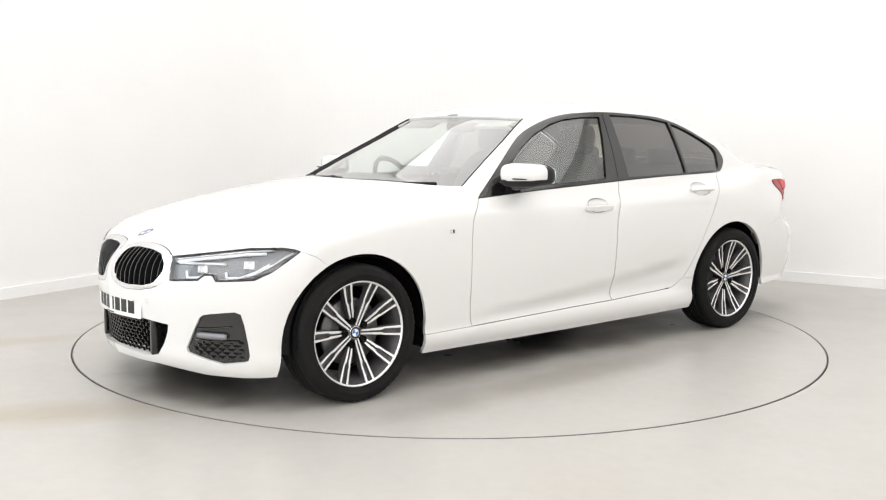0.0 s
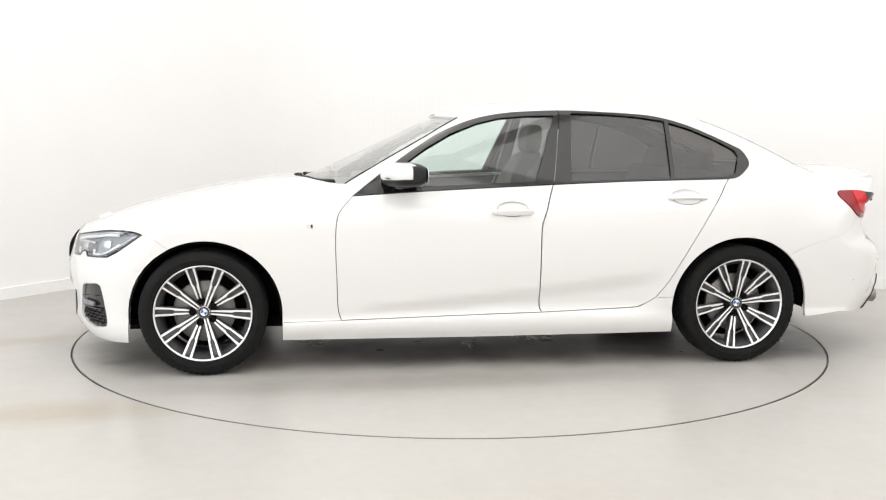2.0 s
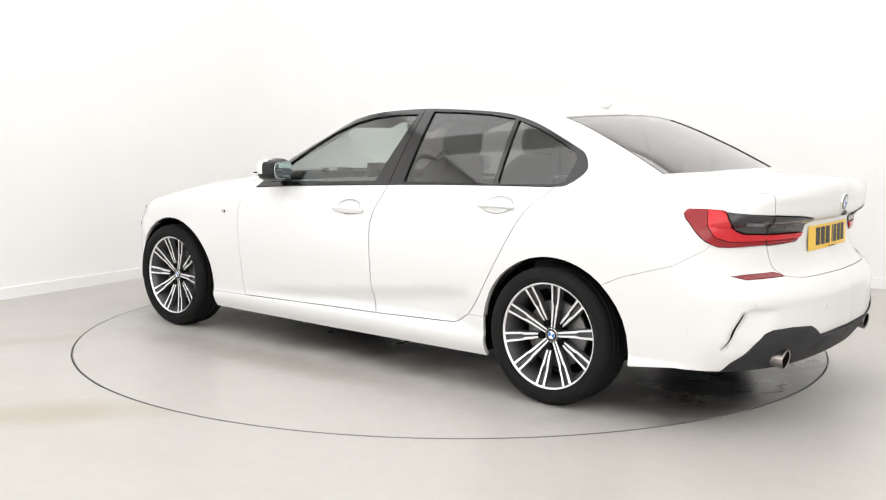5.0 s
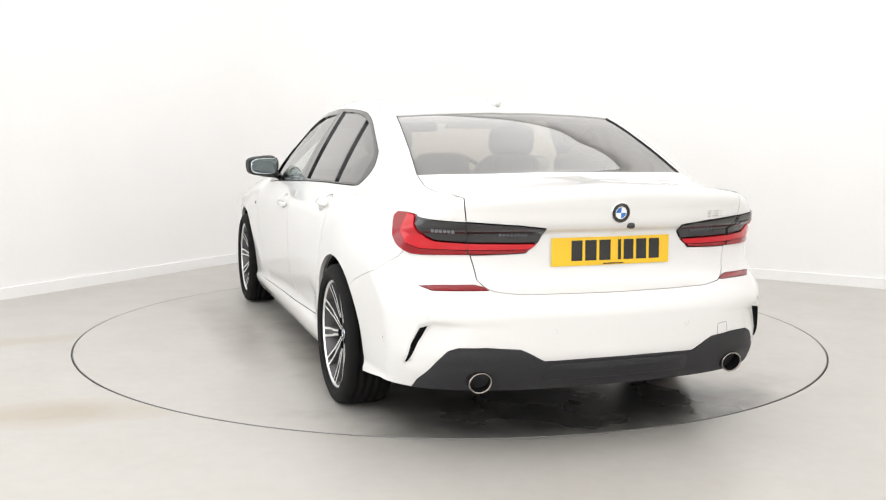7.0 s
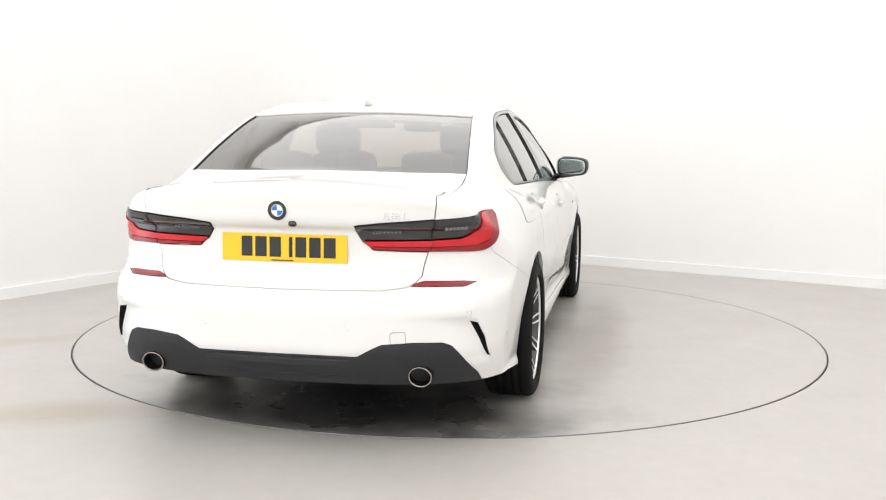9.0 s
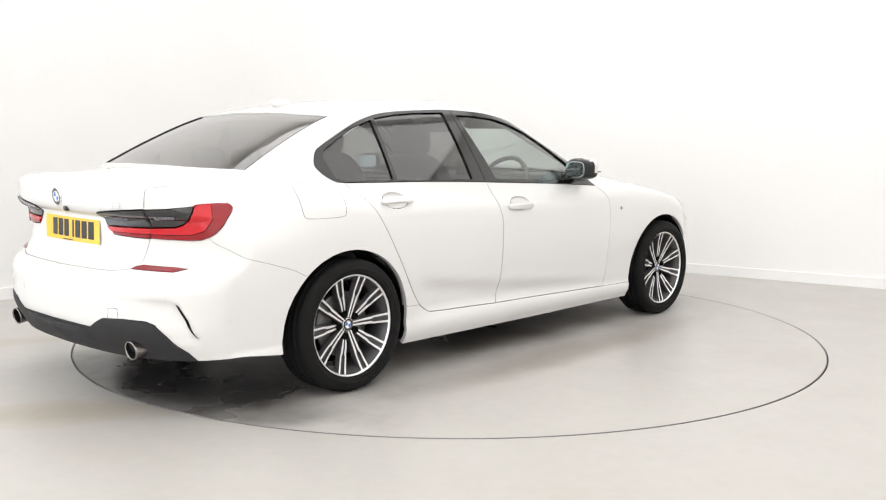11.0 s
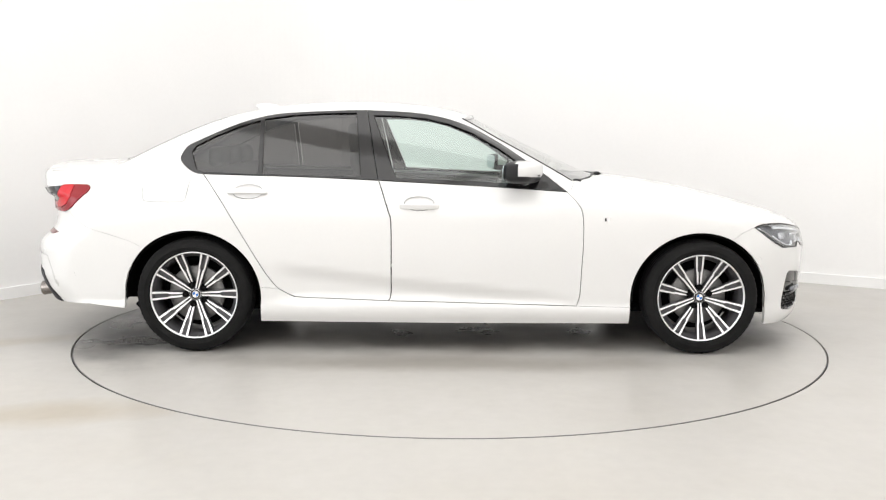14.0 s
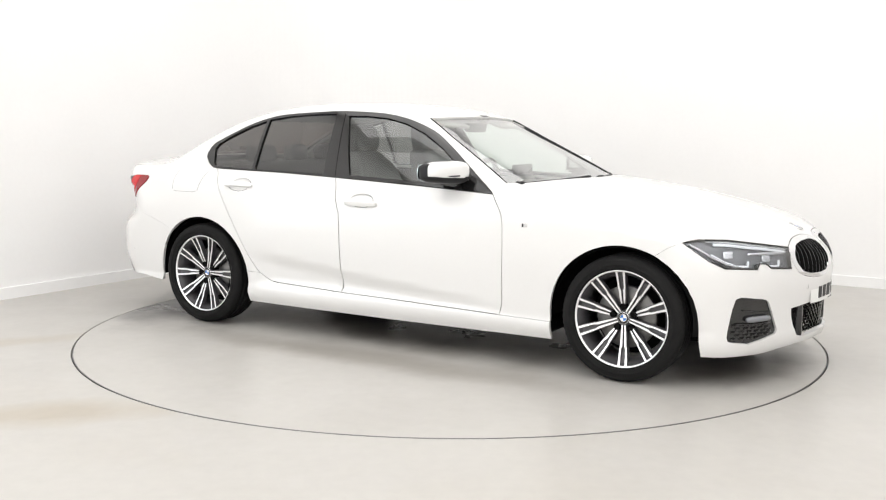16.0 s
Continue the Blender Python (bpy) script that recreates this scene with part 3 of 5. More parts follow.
arc_back = from_side([(-1.386, 0.998), (-1.432, 1.004), (-1.487, 1.037), (-1.522, 1.084), (-1.491, 1.148), (-1.433, 1.181), (-1.345, 1.222), (-1.198, 1.284), (-1.05, 1.326),
                      (-0.898, 1.346), (-0.595, 1.361), (-0.468, 1.363)], True)
pane_front = from_side([(0.45, 0.955), (0.01, 0.973), (-0.295, 0.987), (-0.43, 1.332), (-0.29, 1.330), (-0.13, 1.316), (0.0, 1.286), (0.14, 1.232), (0.28, 1.153), (0.40, 1.068), (0.50, 0.985), (0.45, 0.955)])
pane_back = from_side([(-0.493, 0.990), (-0.531, 1.346), (-0.75, 1.340), (-0.898, 1.330), (-1.055, 1.308), (-1.046, 1.001), (-0.493, 0.990)])
pane_rear = from_side([(-1.072, 1.001), (-1.082, 1.299), (-1.20, 1.264), (-1.345, 1.202), (-1.44, 1.151), (-1.458, 1.120), (-1.425, 1.025), (-1.39, 1.011), (-1.072, 1.001)])
spine_top = from_top([(float(hood_front[0][0]), 0.0), (1.6, 0), (0.8, 0), (0, 0), (-1.0, 0), (-2.0, 0), (float(lip[0][0]), 0.0)])
spine_top = join(hood_front[:1], spine_top[1:-1], lip[:1])
sill_rear = from_side([(-0.957, 0.362), (-1.07, 0.366)])

HANDLES = ((-0.162, 0.838), (-1.118, 0.897))
CUPS = [from_side([(hx + 0.080 * math.cos(a), hz + 0.007 + 0.037 * math.copysign(abs(math.sin(a)) ** 0.85, math.sin(a))) for a in np.linspace(0, 2 * math.pi, 37)]) for hx, hz in HANDLES]

domain = join(spine_top, lip, corner, tail_front, back_seam, from_side([(-1.6996, 0.586), (-1.45, 0.40), (-1.45, 0.165)]), from_side(sill_low[::-1]),
              from_side([(1.036, 0.166), (1.40, 0.166), (1.40, 0.40), (1.589, 0.650)]), rev(bump_seam), rev(lamp_tip), rev(lamp_top), rev(hood_front))
cut(SIDE, [
    ("", arch_front), ("", arch_back), ("", CUPS[0]), ("", CUPS[1]),
    ("door_window", pane_front), ("rear_door_window", pane_back), ("quarter_window", pane_rear),
    ("front_window_frame", join(belt_front, pillar, arc_front)),
    ("rear_window_frame", join(belt_back, arc_back, rev(pillar))),
    ("front_door", join(door_front, door_sill, mid_seam, rev(belt_front))),
    ("rear_door", join(back_sill, back_edge, rev(belt_back), rev(mid_seam))),
    ("side_skirt", join(from_side([(1.05, 0.264), (0.729, 0.269)]), door_sill, back_sill, sill_rear, from_side([(-1.07, 0.366), (-1.075, 0.168), (-1.062, 0.170)]), from_side(sill_low[::-1]), from_side([(1.036, 0.166), (1.05, 0.264)]))),
    ("windscreen", join(screen_base, screen_side, screen_top, from_top([(0.168, 0.0), (0.975, 0.0)]))),
    ("rear_window", join(back_base, back_side, back_top, from_top([(-1.346, 0.0), (-1.976, 0.0)]))),
    ("roof", join(rev(back_top), roof_side, screen_top, from_top([(0.168, 0.0), (-1.346, 0.0)]))),
    ("hood", join(hood_front, lamp_top, hood_seam, from_top([(0.715, 0.742), (0.70, 0.742)]), rev(screen_base), from_top([(0.975, 0.0), (1.6, 0.0)]), hood_front[:1])),
    ("boot_lid", join(back_base, lid_side, rev(lip), spine_top[spine_top[:, 0] < -1.98][::-1])),
    ("front_wing", join(hood_seam, from_side([(0.69, 0.925), (0.667, 0.912)]), door_front, from_side([(0.729, 0.269), (1.05, 0.264), (1.40, 0.30), (1.589, 0.650)]), rev(bump_seam), rev(lamp_tip))),
    ("body_shell", domain),
])

# front: bumper, grille frames, lamps
lamp_line = join(lamp_top, lamp_tip, on_skin(NOSE, [(1.714, 0.855, 0.721), (1.771, 0.841, 0.681), (1.84, 0.814, 0.632), (1.903, 0.778, 0.599), (2.028, 0.653, 0.59), (2.032, 0.64, 0.616),
                 (2.057, 0.604, 0.614), (2.074, 0.583, 0.591), (2.142, 0.435, 0.578), (2.130, 0.43, 0.64), (2.115, 0.415, 0.686)]))
KIDNEY_LOW = [(0.415, 0.686), (0.427, 0.672), (0.430, 0.655), (0.428, 0.625), (0.420, 0.603), (0.385, 0.562), (0.365, 0.549), (0.33, 0.536), (0.25, 0.521), (0.16, 0.518), (0.09, 0.526), (0.055, 0.538), (0.030, 0.560), (0.014, 0.600), (0.010, 0.65), (0.012, 0.699)]
kidney = join(hood_front[hood_front[:, 1] > 0.0125], from_end(KIDNEY_LOW, 1))
MOUTH = [(0.045, 0.62), (0.046, 0.668), (0.056, 0.688), (0.075, 0.698), (0.14, 0.705), (0.257, 0.703), (0.325, 0.693), (0.350, 0.685), (0.382, 0.658), (0.390, 0.645), (0.389, 0.622), (0.382, 0.605), (0.355, 0.574), (0.335, 0.561), (0.28, 0.548), (0.18, 0.543), (0.11, 0.549), (0.085, 0.557), (0.062, 0.577), (0.045, 0.62)]
INTAKE = [(0.0, 0.405), (0.20, 0.397), (0.41, 0.377), (0.40, 0.34), (0.373, 0.284), (0.338, 0.232), (0.31, 0.222), (0.267, 0.219), (0.0, 0.235)]
FOG = [(0.582, 0.428), (0.60, 0.44), (0.625, 0.446), (0.72, 0.460), (0.738, 0.450), (0.745, 0.40), (0.753, 0.262), (0.748, 0.242), (0.735, 0.236), (0.66, 0.222), (0.51, 0.262), (0.50, 0.28), (0.582, 0.428)]
nose_low = join(on_skin(NOSE, [(2.21, 0.0, 0.190), (2.12, 0.30, 0.184), (2.02, 0.56, 0.160), (1.91, 0.728, 0.158), (1.81, 0.80, 0.162)]))
nose_domain = join(hood_front, lamp_top, lamp_tip, bump_seam, from_side([(1.589, 0.650)] + [(ARCH_F[0] + ARCH_F[2] * math.cos(radians(a)), ARCH_F[1] + ARCH_F[3] * math.sin(radians(a))) for a in (60, 50, 40, 30, 20, 10, 0)] + [(1.806, 0.22), (1.81, 0.164)]),
                   rev(nose_low), on_skin(NOSE, [(2.21, 0.0, 0.190), (2.25, 0.0, 0.5), (2.2, 0.0, 0.69)]))
cut(NOSE, [
    ("", from_end(MOUTH, 1)), ("grille_frame", kidney), ("", join(from_end(INTAKE, 1), from_end([(0.0, 0.235), (0.0, 0.405)], 1))),
    ("fog_housing", from_end(FOG, 1)), ("headlamp_lens", lamp_line), ("front_bumper", nose_domain)], 0.014)

# back: bumper, boot face, lamps
lid_down = on_skin(TAIL, [(-2.325, 0.614, 1.008), (-2.344, 0.613, 0.992), (-2.342, 0.602, 0.907), (-2.308, 0.591, 0.815), (-2.334, 0.558, 0.686), (-2.358, 0.53, 0.657), (-2.378, 0.497, 0.646), (-2.412, 0.41, 0.636), (-2.442, 0.0, 0.633)])
lid_down[0] = lip[-1]
lid_up = on_skin(TAIL, [(-2.325, 0.614, 1.008), (-2.344, 0.613, 0.992), (-2.342, 0.602, 0.907)])
lid_up[0] = lip[-1]
tail_top = on_skin(TAIL, [(-2.040, 0.772, 0.931), (-2.09, 0.765, 0.933), (-2.158, 0.750, 0.932), (-2.190, 0.749, 0.930), (-2.206, 0.749, 0.920), (-2.294, 0.692, 0.9125), (-2.342, 0.602, 0.907)])
tail_line = join(tail_top, on_skin(TAIL, [(-2.342, 0.602, 0.907), (-2.396, 0.409, 0.893), (-2.406, 0.302, 0.881), (-2.37, 0.339, 0.821),
                 (-2.366, 0.367, 0.788), (-2.34, 0.498, 0.783), (-2.206, 0.734, 0.777), (-2.172, 0.768, 0.779), (-2.150, 0.785, 0.789)]), from_side(LAMP_FRONT[::-1]))
SMOKE_LOW = [(-2.37, 0.322, 0.826), (-2.36, 0.40, 0.827), (-2.30, 0.57, 0.829), (-2.245, 0.686, 0.835), (-2.224, 0.716, 0.848), (-2.216, 0.741, 0.870), (-2.203, 0.750, 0.897), (-2.200, 0.751, 0.919)]
smoke_line = on_skin(TAIL, [(-2.200, 0.751, 0.919), (-2.205, 0.750, 0.925), (-2.227, 0.742, 0.9220), (-2.294, 0.692, 0.9150), (-2.342, 0.602, 0.9095), (-2.396, 0.409, 0.8955), (-2.402, 0.298, 0.883)] + SMOKE_LOW)
bar_line = on_skin(TAIL, [(x + 0.004, y, z - 0.004) for x, y, z in SMOKE_LOW] + [(-2.178, 0.752, 0.9275), (-2.122, 0.760, 0.928), (-2.130, 0.786, 0.865), (-2.156, 0.778, 0.822), (-2.20, 0.738, 0.803), (-2.30, 0.56, 0.800), (-2.348, 0.345, 0.802), (-2.366, 0.324, 0.822)])
lid_face = join(from_end([(0.0, 0.633), (0.0, 1.035)], -1), lip, lid_down)
REFLECT = [(0.752, 0.661), (0.701, 0.667), (0.56, 0.671), (0.527, 0.662), (0.512, 0.650), (0.62, 0.648), (0.71, 0.646), (0.752, 0.661)]
DIFFUSER = [(0.770, 0.262), (0.76, 0.30), (0.70, 0.392), (0.675, 0.425), (0.64, 0.440), (0.539, 0.443), (0.42, 0.436), (0.385, 0.42), (0.324, 0.386), (0.15, 0.388), (0.0, 0.388), (0.0, 0.262), (0.770, 0.262)]
VENT = [(float(ridge_y(z)) - 0.001, z) for z in np.linspace(0.366, 0.509, 8)] + [(float(ridge_y(z) - vent_wide(z)), z) for z in np.linspace(0.514, 0.366, 8)]
VENT.append(VENT[0])
tail_low = on_skin(TAIL, [(-2.40, 0.0, 0.262), (-2.33, 0.5, 0.262), (-2.20, 0.77, 0.262), (-2.03, 0.85, 0.264), (-1.83, 0.866, 0.242)])
tail_domain = join(rev(lip), from_end([(0.0, 1.035), (0.0, 0.262)], -1), tail_low, from_side([(-1.823, 0.245)] + [(ARCH_R[0] - ARCH_R[2] * math.cos(radians(a)), ARCH_R[1] + ARCH_R[3] * math.sin(radians(a))) for a in (0, 10, 20, 30, 40, 47)] + [(-1.6996, 0.586)]),
                   rev(back_seam), rev(tail_front), rev(corner))
cut(TAIL, [
    ("lid_lamp_smoked", smoke_line), ("tail_lamp_bar", bar_line), ("tail_lamp_lens", tail_line), ("reflector", from_end(REFLECT, -1)), ("diffuser", from_end(DIFFUSER, -1)),
    ("bumper_vent", from_end(VENT, -1)),
    ("boot_lid", lid_face), ("body_shell", join(corner, tail_top, rev(lid_up))),
    ("rear_bumper", tail_domain)], 0.017)

car = new("car", None)
tagged(car, "white saloon car with black window trim on the turntable", "car")

hood = panel("hood", PAINT, car, "white bonnet with thin shut lines", both=True)
panel("roof", PAINT, car, both=True, gap=0.0015)
shell = panel("body_shell", PAINT, car, "white body side with roof rail and rear wing", both=True, gap=0.0012)
panel("front_bumper", PAINT, car, "white front bumper with sculpted corners", both=True, gap=0.0003)
panel("rear_bumper", PAINT, car, "white rear bumper", both=True, gap=0.0003)
lid = panel("boot_lid", PAINT, car, "white boot lid with a sharp rear lip", both=True, gap=0.0035, weld=lip)
panel("windscreen", GLASS_SCREEN, car, "clear laminated windscreen", both=True, depth=0.004, lift=-0.010)
panel("rear_window", GLASS_REAR, car, "dark tinted rear window", both=True, depth=0.004, lift=-0.005)
panel("diffuser", PLASTIC, car, "dark grey plastic rear diffuser", both=True, lift=0.004, depth=0.03)
# linings inside the cabin
panel("roof", LINING, car, "grey roof lining", both=True, lift=-0.035, depth=0.002, title="headliner", gap=-0.01)
panel("body_shell", LINING, car, "dark inner pillar trim", both=True, lift=-0.03, depth=0.002, title="pillar_lining")
for s in (1, -1):
    panel("front_wing", PAINT, car, "white front wing", side=s, gap=0.001)
    panel("side_skirt", PAINT, car, "white side skirt", side=s, gap=0.0012)
    door = panel("front_door", PAINT, car, "white front door", side=s, gap=0.003)
    panel("front_window_frame", GLOSS_BLACK, door, "gloss black window surround", side=s, title="window_frame", lift=0.001)
    panel("door_window", GLASS_CLEAR, door, "clear side window", side=s, title="window", depth=0.004, lift=-0.009)
    panel("front_door", CABIN, door, "dark door card", side=s, title="door_card", lift=-0.05, depth=0.002)
    rdoor = panel("rear_door", PAINT, car, "white rear door", side=s, gap=0.003)
    panel("rear_window_frame", GLOSS_BLACK, rdoor, "gloss black window surround", side=s, title="window_frame", lift=0.001)
    panel("rear_door_window", GLASS_DARK, rdoor, "dark privacy glass", side=s, title="window", depth=0.004, lift=-0.009)
    panel("quarter_window", GLASS_DARK, rdoor, "small dark quarter glass", side=s, title="quarter_window", depth=0.004, lift=-0.009)
    panel("rear_door", CABIN, rdoor, "dark door card", side=s, title="door_card", lift=-0.05, depth=0.002)
    panel("grille_frame", CHROME, car, "chrome kidney grille surround", side=s, bulge=0.002, depth=0.06)
    panel("fog_housing", GLOSS_BLACK, car, "gloss black fog lamp pod", side=s, lift=-0.012, depth=0.02, gap=-0.003)
    panel("reflector", RED_DARK, car, "narrow red reflector strip", side=s, lift=0.002)
    panel("bumper_vent", INNER_BLACK, car, "black bumper vent", side=s, lift=-0.001, gap=-0.001)
    lamp = panel("headlamp_lens", GLASS_LAMP, car, "clear headlamp with grey housing", side=s, title="headlamp", depth=0.003)
    panel("headlamp_lens", HOUSING, lamp, "dark grey lamp housing", side=s, title="lamp_housing", lift=-0.024, depth=-0.023, gap=0.004)
    tl = panel("tail_lamp_lens", RED, car, "glossy red tail lamp", side=s, title="tail_lamp", lift=0.006, depth=0.02)
    panel("lid_lamp_smoked", SMOKED, tl, "smoked upper lamp lens", side=s, title="smoked_lens", lift=0.005)
    # the shut line across the lamp, and its inner light strips
    line = on_skin(TAIL, [(-2.342, 0.602, 0.909), (-2.308, 0.591, 0.815), (-2.315, 0.588, 0.782)])
    line = (line + normal(line) * 0.0085) * [1, s, 1]
    bm = bmesh.new()
    tube(bm, [tuple(q) for q in line], 0.0022, 6)
    link("lamp_joint", bm, TRIM_BLACK, tl)
    panel("tail_lamp_bar", RED_GLOW, tl, "bright red light guide", side=s, title="light_guide", lift=0.0085, depth=0.006, gap=0.0006, bulge=0.003)
    # rows of small clear reflectors behind the smoked lens
    for y0, y1, z0, count, high in ((0.615, 0.705, 0.878, 6, 0.007), (0.36, 0.47, 0.861, 8, 0.006)):
        bm = bmesh.new()
        for k in range(count):
            y = y0 + (y1 - y0) * (k + 0.5) / count
            q = on_skin(TAIL, [(-2.36 + 0.35 * max(y - 0.4, 0), y, z0 + 0.03 * (y - y0)), (-2.36 + 0.35 * max(y - 0.4, 0), y + 0.002, z0)])[:1]
            nn = normal(q)[0] * [1, s, 1]
            box(bm, (-0.4 * (y1 - y0) / count, 0.006, -high), (0.4 * (y1 - y0) / count, 0.0105, high), m=stand(Vector(q[0] * [1, s, 1]), nn))
        part("reflector_row", bm, LAMP_GREY, tl, smooth=False)


def skin_at(kind, a, b, s=1):
    """A point of the skin and its normal, on the left half, mirrored for s < 0. kind: side (x, z), top (x, y), nose or tail (y, z)."""
    p = from_side([(a, b), (a, b + 1e-3)])[:1] if kind == "side" else from_top([(a, b), (a, b + 1e-3)])[:1] if kind == "top" \
        else from_end([(a, b), (a, b + 1e-3)], 1 if kind == "nose" else -1)[:1]
    n = normal(p)[0] * [1, s, 1]
    return Vector(p[0] * [1, s, 1]), Vector(n)


# ---- wheels ----
def roundel(parent, m, r):
    """A round badge: chrome rim, black ring, blue and white quarters."""
    bm = bmesh.new()
    lathe(bm, [(r * 1.0, -0.004), (r * 1.0, 0.002), (r * 0.97, 0.0032), (r * 0.93, 0.0032), (r * 0.60, 0.0036), (r * 0.56, 0.0042), (r * 0.53, 0.0036), (0.0005, 0.0036)], 40, slot=[1, 1, 1, 0, 1, 1, 2])
    for f in bm.faces:
        if f.material_index == 2:
            c = f.calc_center_median()
            f.material_index = 2 if c.x * c.z > 0 else 3
    return part("badge", bm, [GLOSS_BLACK, CHROME, BADGE_BLUE, BADGE_WHITE], parent, "round enamel badge", m=m)


def spoke_mesh(root):
    """A pair of slim machined bars on a dark web, from hub to lip along z."""
    bm = bmesh.new()
    st = [(root, 0.0074, 0.0100, 0.054), (0.100, 0.0096, 0.0135, 0.061), (0.142, 0.0112, 0.0150, 0.067), (0.155, 0.0152, 0.0118, 0.069), (0.195, 0.0170, 0.0128, 0.077), (0.241, 0.0192, 0.0150, 0.089)]
    for sgn in (1, -1):
        rows = []
        for r, off, w, y in st:
            c = sgn * off
            rows.append([bm.verts.new((c + dx, yy, r)) for dx, yy in ((-w / 2 - 0.002, y - 0.030), (-w / 2, y - 0.0015), (-w / 2 + 0.0015, y), (w / 2 - 0.0015, y), (w / 2, y - 0.0015), (w / 2 + 0.002, y - 0.030))])
        for p, q in zip(rows, rows[1:]):
            for i in range(5):
                f = bm.faces.new((p[i], q[i], q[i + 1], p[i + 1]))
                f.material_index = 0 if i == 2 else 1
    rows = [[bm.verts.new((dx, y - 0.014, r)) for dx in (-off, off)] for r, off, w, y in st]
    for p, q in zip(rows, rows[1:]):
        bm.faces.new((p[0], q[0], q[1], p[1])).material_index = 1
    bmesh.ops.recalc_face_normals(bm, faces=bm.faces)
    me = bpy.data.meshes.new("spoke")
    bm.to_mesh(me)
    bm.free()
    me.materials.append(ALLOY), me.materials.append(ALLOY_DARK)
    return me


SPOKES = (spoke_mesh(0.070), spoke_mesh(0.034))   # those behind a bolt begin further out


def tread_block_tyre():
    bm = bmesh.new()
    prof = [(0.238, -0.090), (0.246, -0.100), (0.264, -0.110), (0.288, -0.1125), (0.306, -0.104), (0.3165, -0.094), (0.3205, -0.080)]
    for c in (-0.054, -0.019, 0.019, 0.054):
        prof += [(0.322, c - 0.0055), (0.315, c - 0.004), (0.315, c + 0.004), (0.322, c + 0.0055)]
    prof += [(0.3205, 0.080), (0.3165, 0.094), (0.306, 0.104), (0.288, 0.1125), (0.276, 0.1122), (0.2745, 0.1132), (0.2725, 0.1118), (0.258, 0.1078), (0.254, 0.1078), (0.2515, 0.105), (0.2475, 0.099), (0.2455, 0.090), (0.243, 0.080)]
    n = 128
    lathe(bm, prof, n)
    for v in bm.verts:   # shoulder blocks
        r = math.hypot(v.co.x, v.co.z)
        if 0.3 < r and 0.07 < abs(v.co.y) < 0.1:
            k = round(math.atan2(v.co.z, v.co.x) / (2 * math.pi) * n)
            if k % 2:
                f = (r - 0.004) / r
                v.co.x *= f
                v.co.z *= f
    bmesh.ops.recalc_face_normals(bm, faces=bm.faces)
    return bm


def make_wheel(x, y, flip, turn):
    wheel = new("wheel", None)
    tagged(wheel, "alloy wheel with ten twin spokes and a low black tyre")
    wheel.parent = car
    wheel.matrix_basis = pose(x, y, 0.322, 0, turn if not flip else -turn, 180 if flip else 0)
    part("tyre", tread_block_tyre(), RUBBER, wheel, "black rubber tyre with grooved tread")
    bm = bmesh.new()
    lathe(bm, [(0.2465, 0.088), (0.2470, 0.094), (0.2455, 0.0965), (0.2395, 0.0935), (0.2370, 0.088), (0.226, 0.072), (0.215, 0.045), (0.212, 0.0), (0.216, -0.09), (0.240, -0.095)], 96, slot=[0, 0, 0, 0, 1, 1, 1, 1, 1])
    bmesh.ops.recalc_face_normals(bm, faces=bm.faces)
    part("rim", bm, [ALLOY, ALLOY_DARK], wheel, "dark alloy rim with a machined lip")
    for k in range(10):
        s = new("spoke", SPOKES[k % 2])
        s.parent = wheel
        s.matrix_basis = pose(0, 0, 0, 0, 36 * k, 0)
    bm = bmesh.new()
    lathe(bm, [(0.050, 0.0), (0.048, 0.034), (0.043, 0.042), (0.036, 0.047), (0.034, 0.052), (0.0005, 0.053)], 48)
    bmesh.ops.recalc_face_normals(bm, faces=bm.faces)
    part("hub", bm, ALLOY_DARK, wheel)
    for k in range(5):
        bm = bmesh.new()
        a = radians(72 * k + 18)
        lathe(bm, [(0.0165, 0.02), (0.0165, 0.060), (0.0125, 0.0615), (0.0115, 0.058), (0.0005, 0.058)], 14)
        bmesh.ops.recalc_face_normals(bm, faces=bm.faces)
        part("wheel_bolt", bm, INNER_BLACK, wheel, m=pose(0.058 * math.cos(a), 0, 0.058 * math.sin(a)))
    roundel(wheel, pose(0, 0.0535, 0), 0.031)
    bm = bmesh.new()
    lathe(bm, [(0.06, 0.005), (0.075, 0.012), (0.155, 0.012), (0.158, 0.008), (0.158, -0.012), (0.06, -0.012)], 64)
    bmesh.ops.recalc_face_normals(bm, faces=bm.faces)
    part("brake_disc", bm, STEEL, wheel, "grey steel brake disc")
    bm = bmesh.new()
    lathe(bm, [(0.001, -0.07), (0.20, -0.07)], 40)
    part("dust_shield", bm, INNER_BLACK, wheel)
    return wheel


for x, y, flip, turn in ((1.4255, 0.788, False, 15), (-1.4255, 0.798, False, 27), (1.4255, -0.788, True, -3), (-1.4255, -0.798, True, -20)):
    make_wheel(x, y, flip, turn)
    bm = bmesh.new()
    cx, cz, rx, rz = ARCH_F if x > 0 else ARCH_R
    s = 1 if y > 0 else -1
    rows = []
    for yy, g in ((0.86, -0.014), (0.80, 0.012), (0.52, 0.012)):
        rows.append([bm.verts.new((cx + (rx + g) * math.cos(radians(a)), s * yy, cz + (rz + g) * math.sin(radians(a)))) for a in range(-8, 190, 6)])
    for p, q in zip(rows, rows[1:]):
        for i in range(len(p) - 1):
            bm.faces.new((p[i], p[i + 1], q[i + 1], q[i]))
    bm.faces.new(rows[-1])
    part("wheel_arch_liner", bm, INNER_BLACK, car, "black felt wheel arch liner")

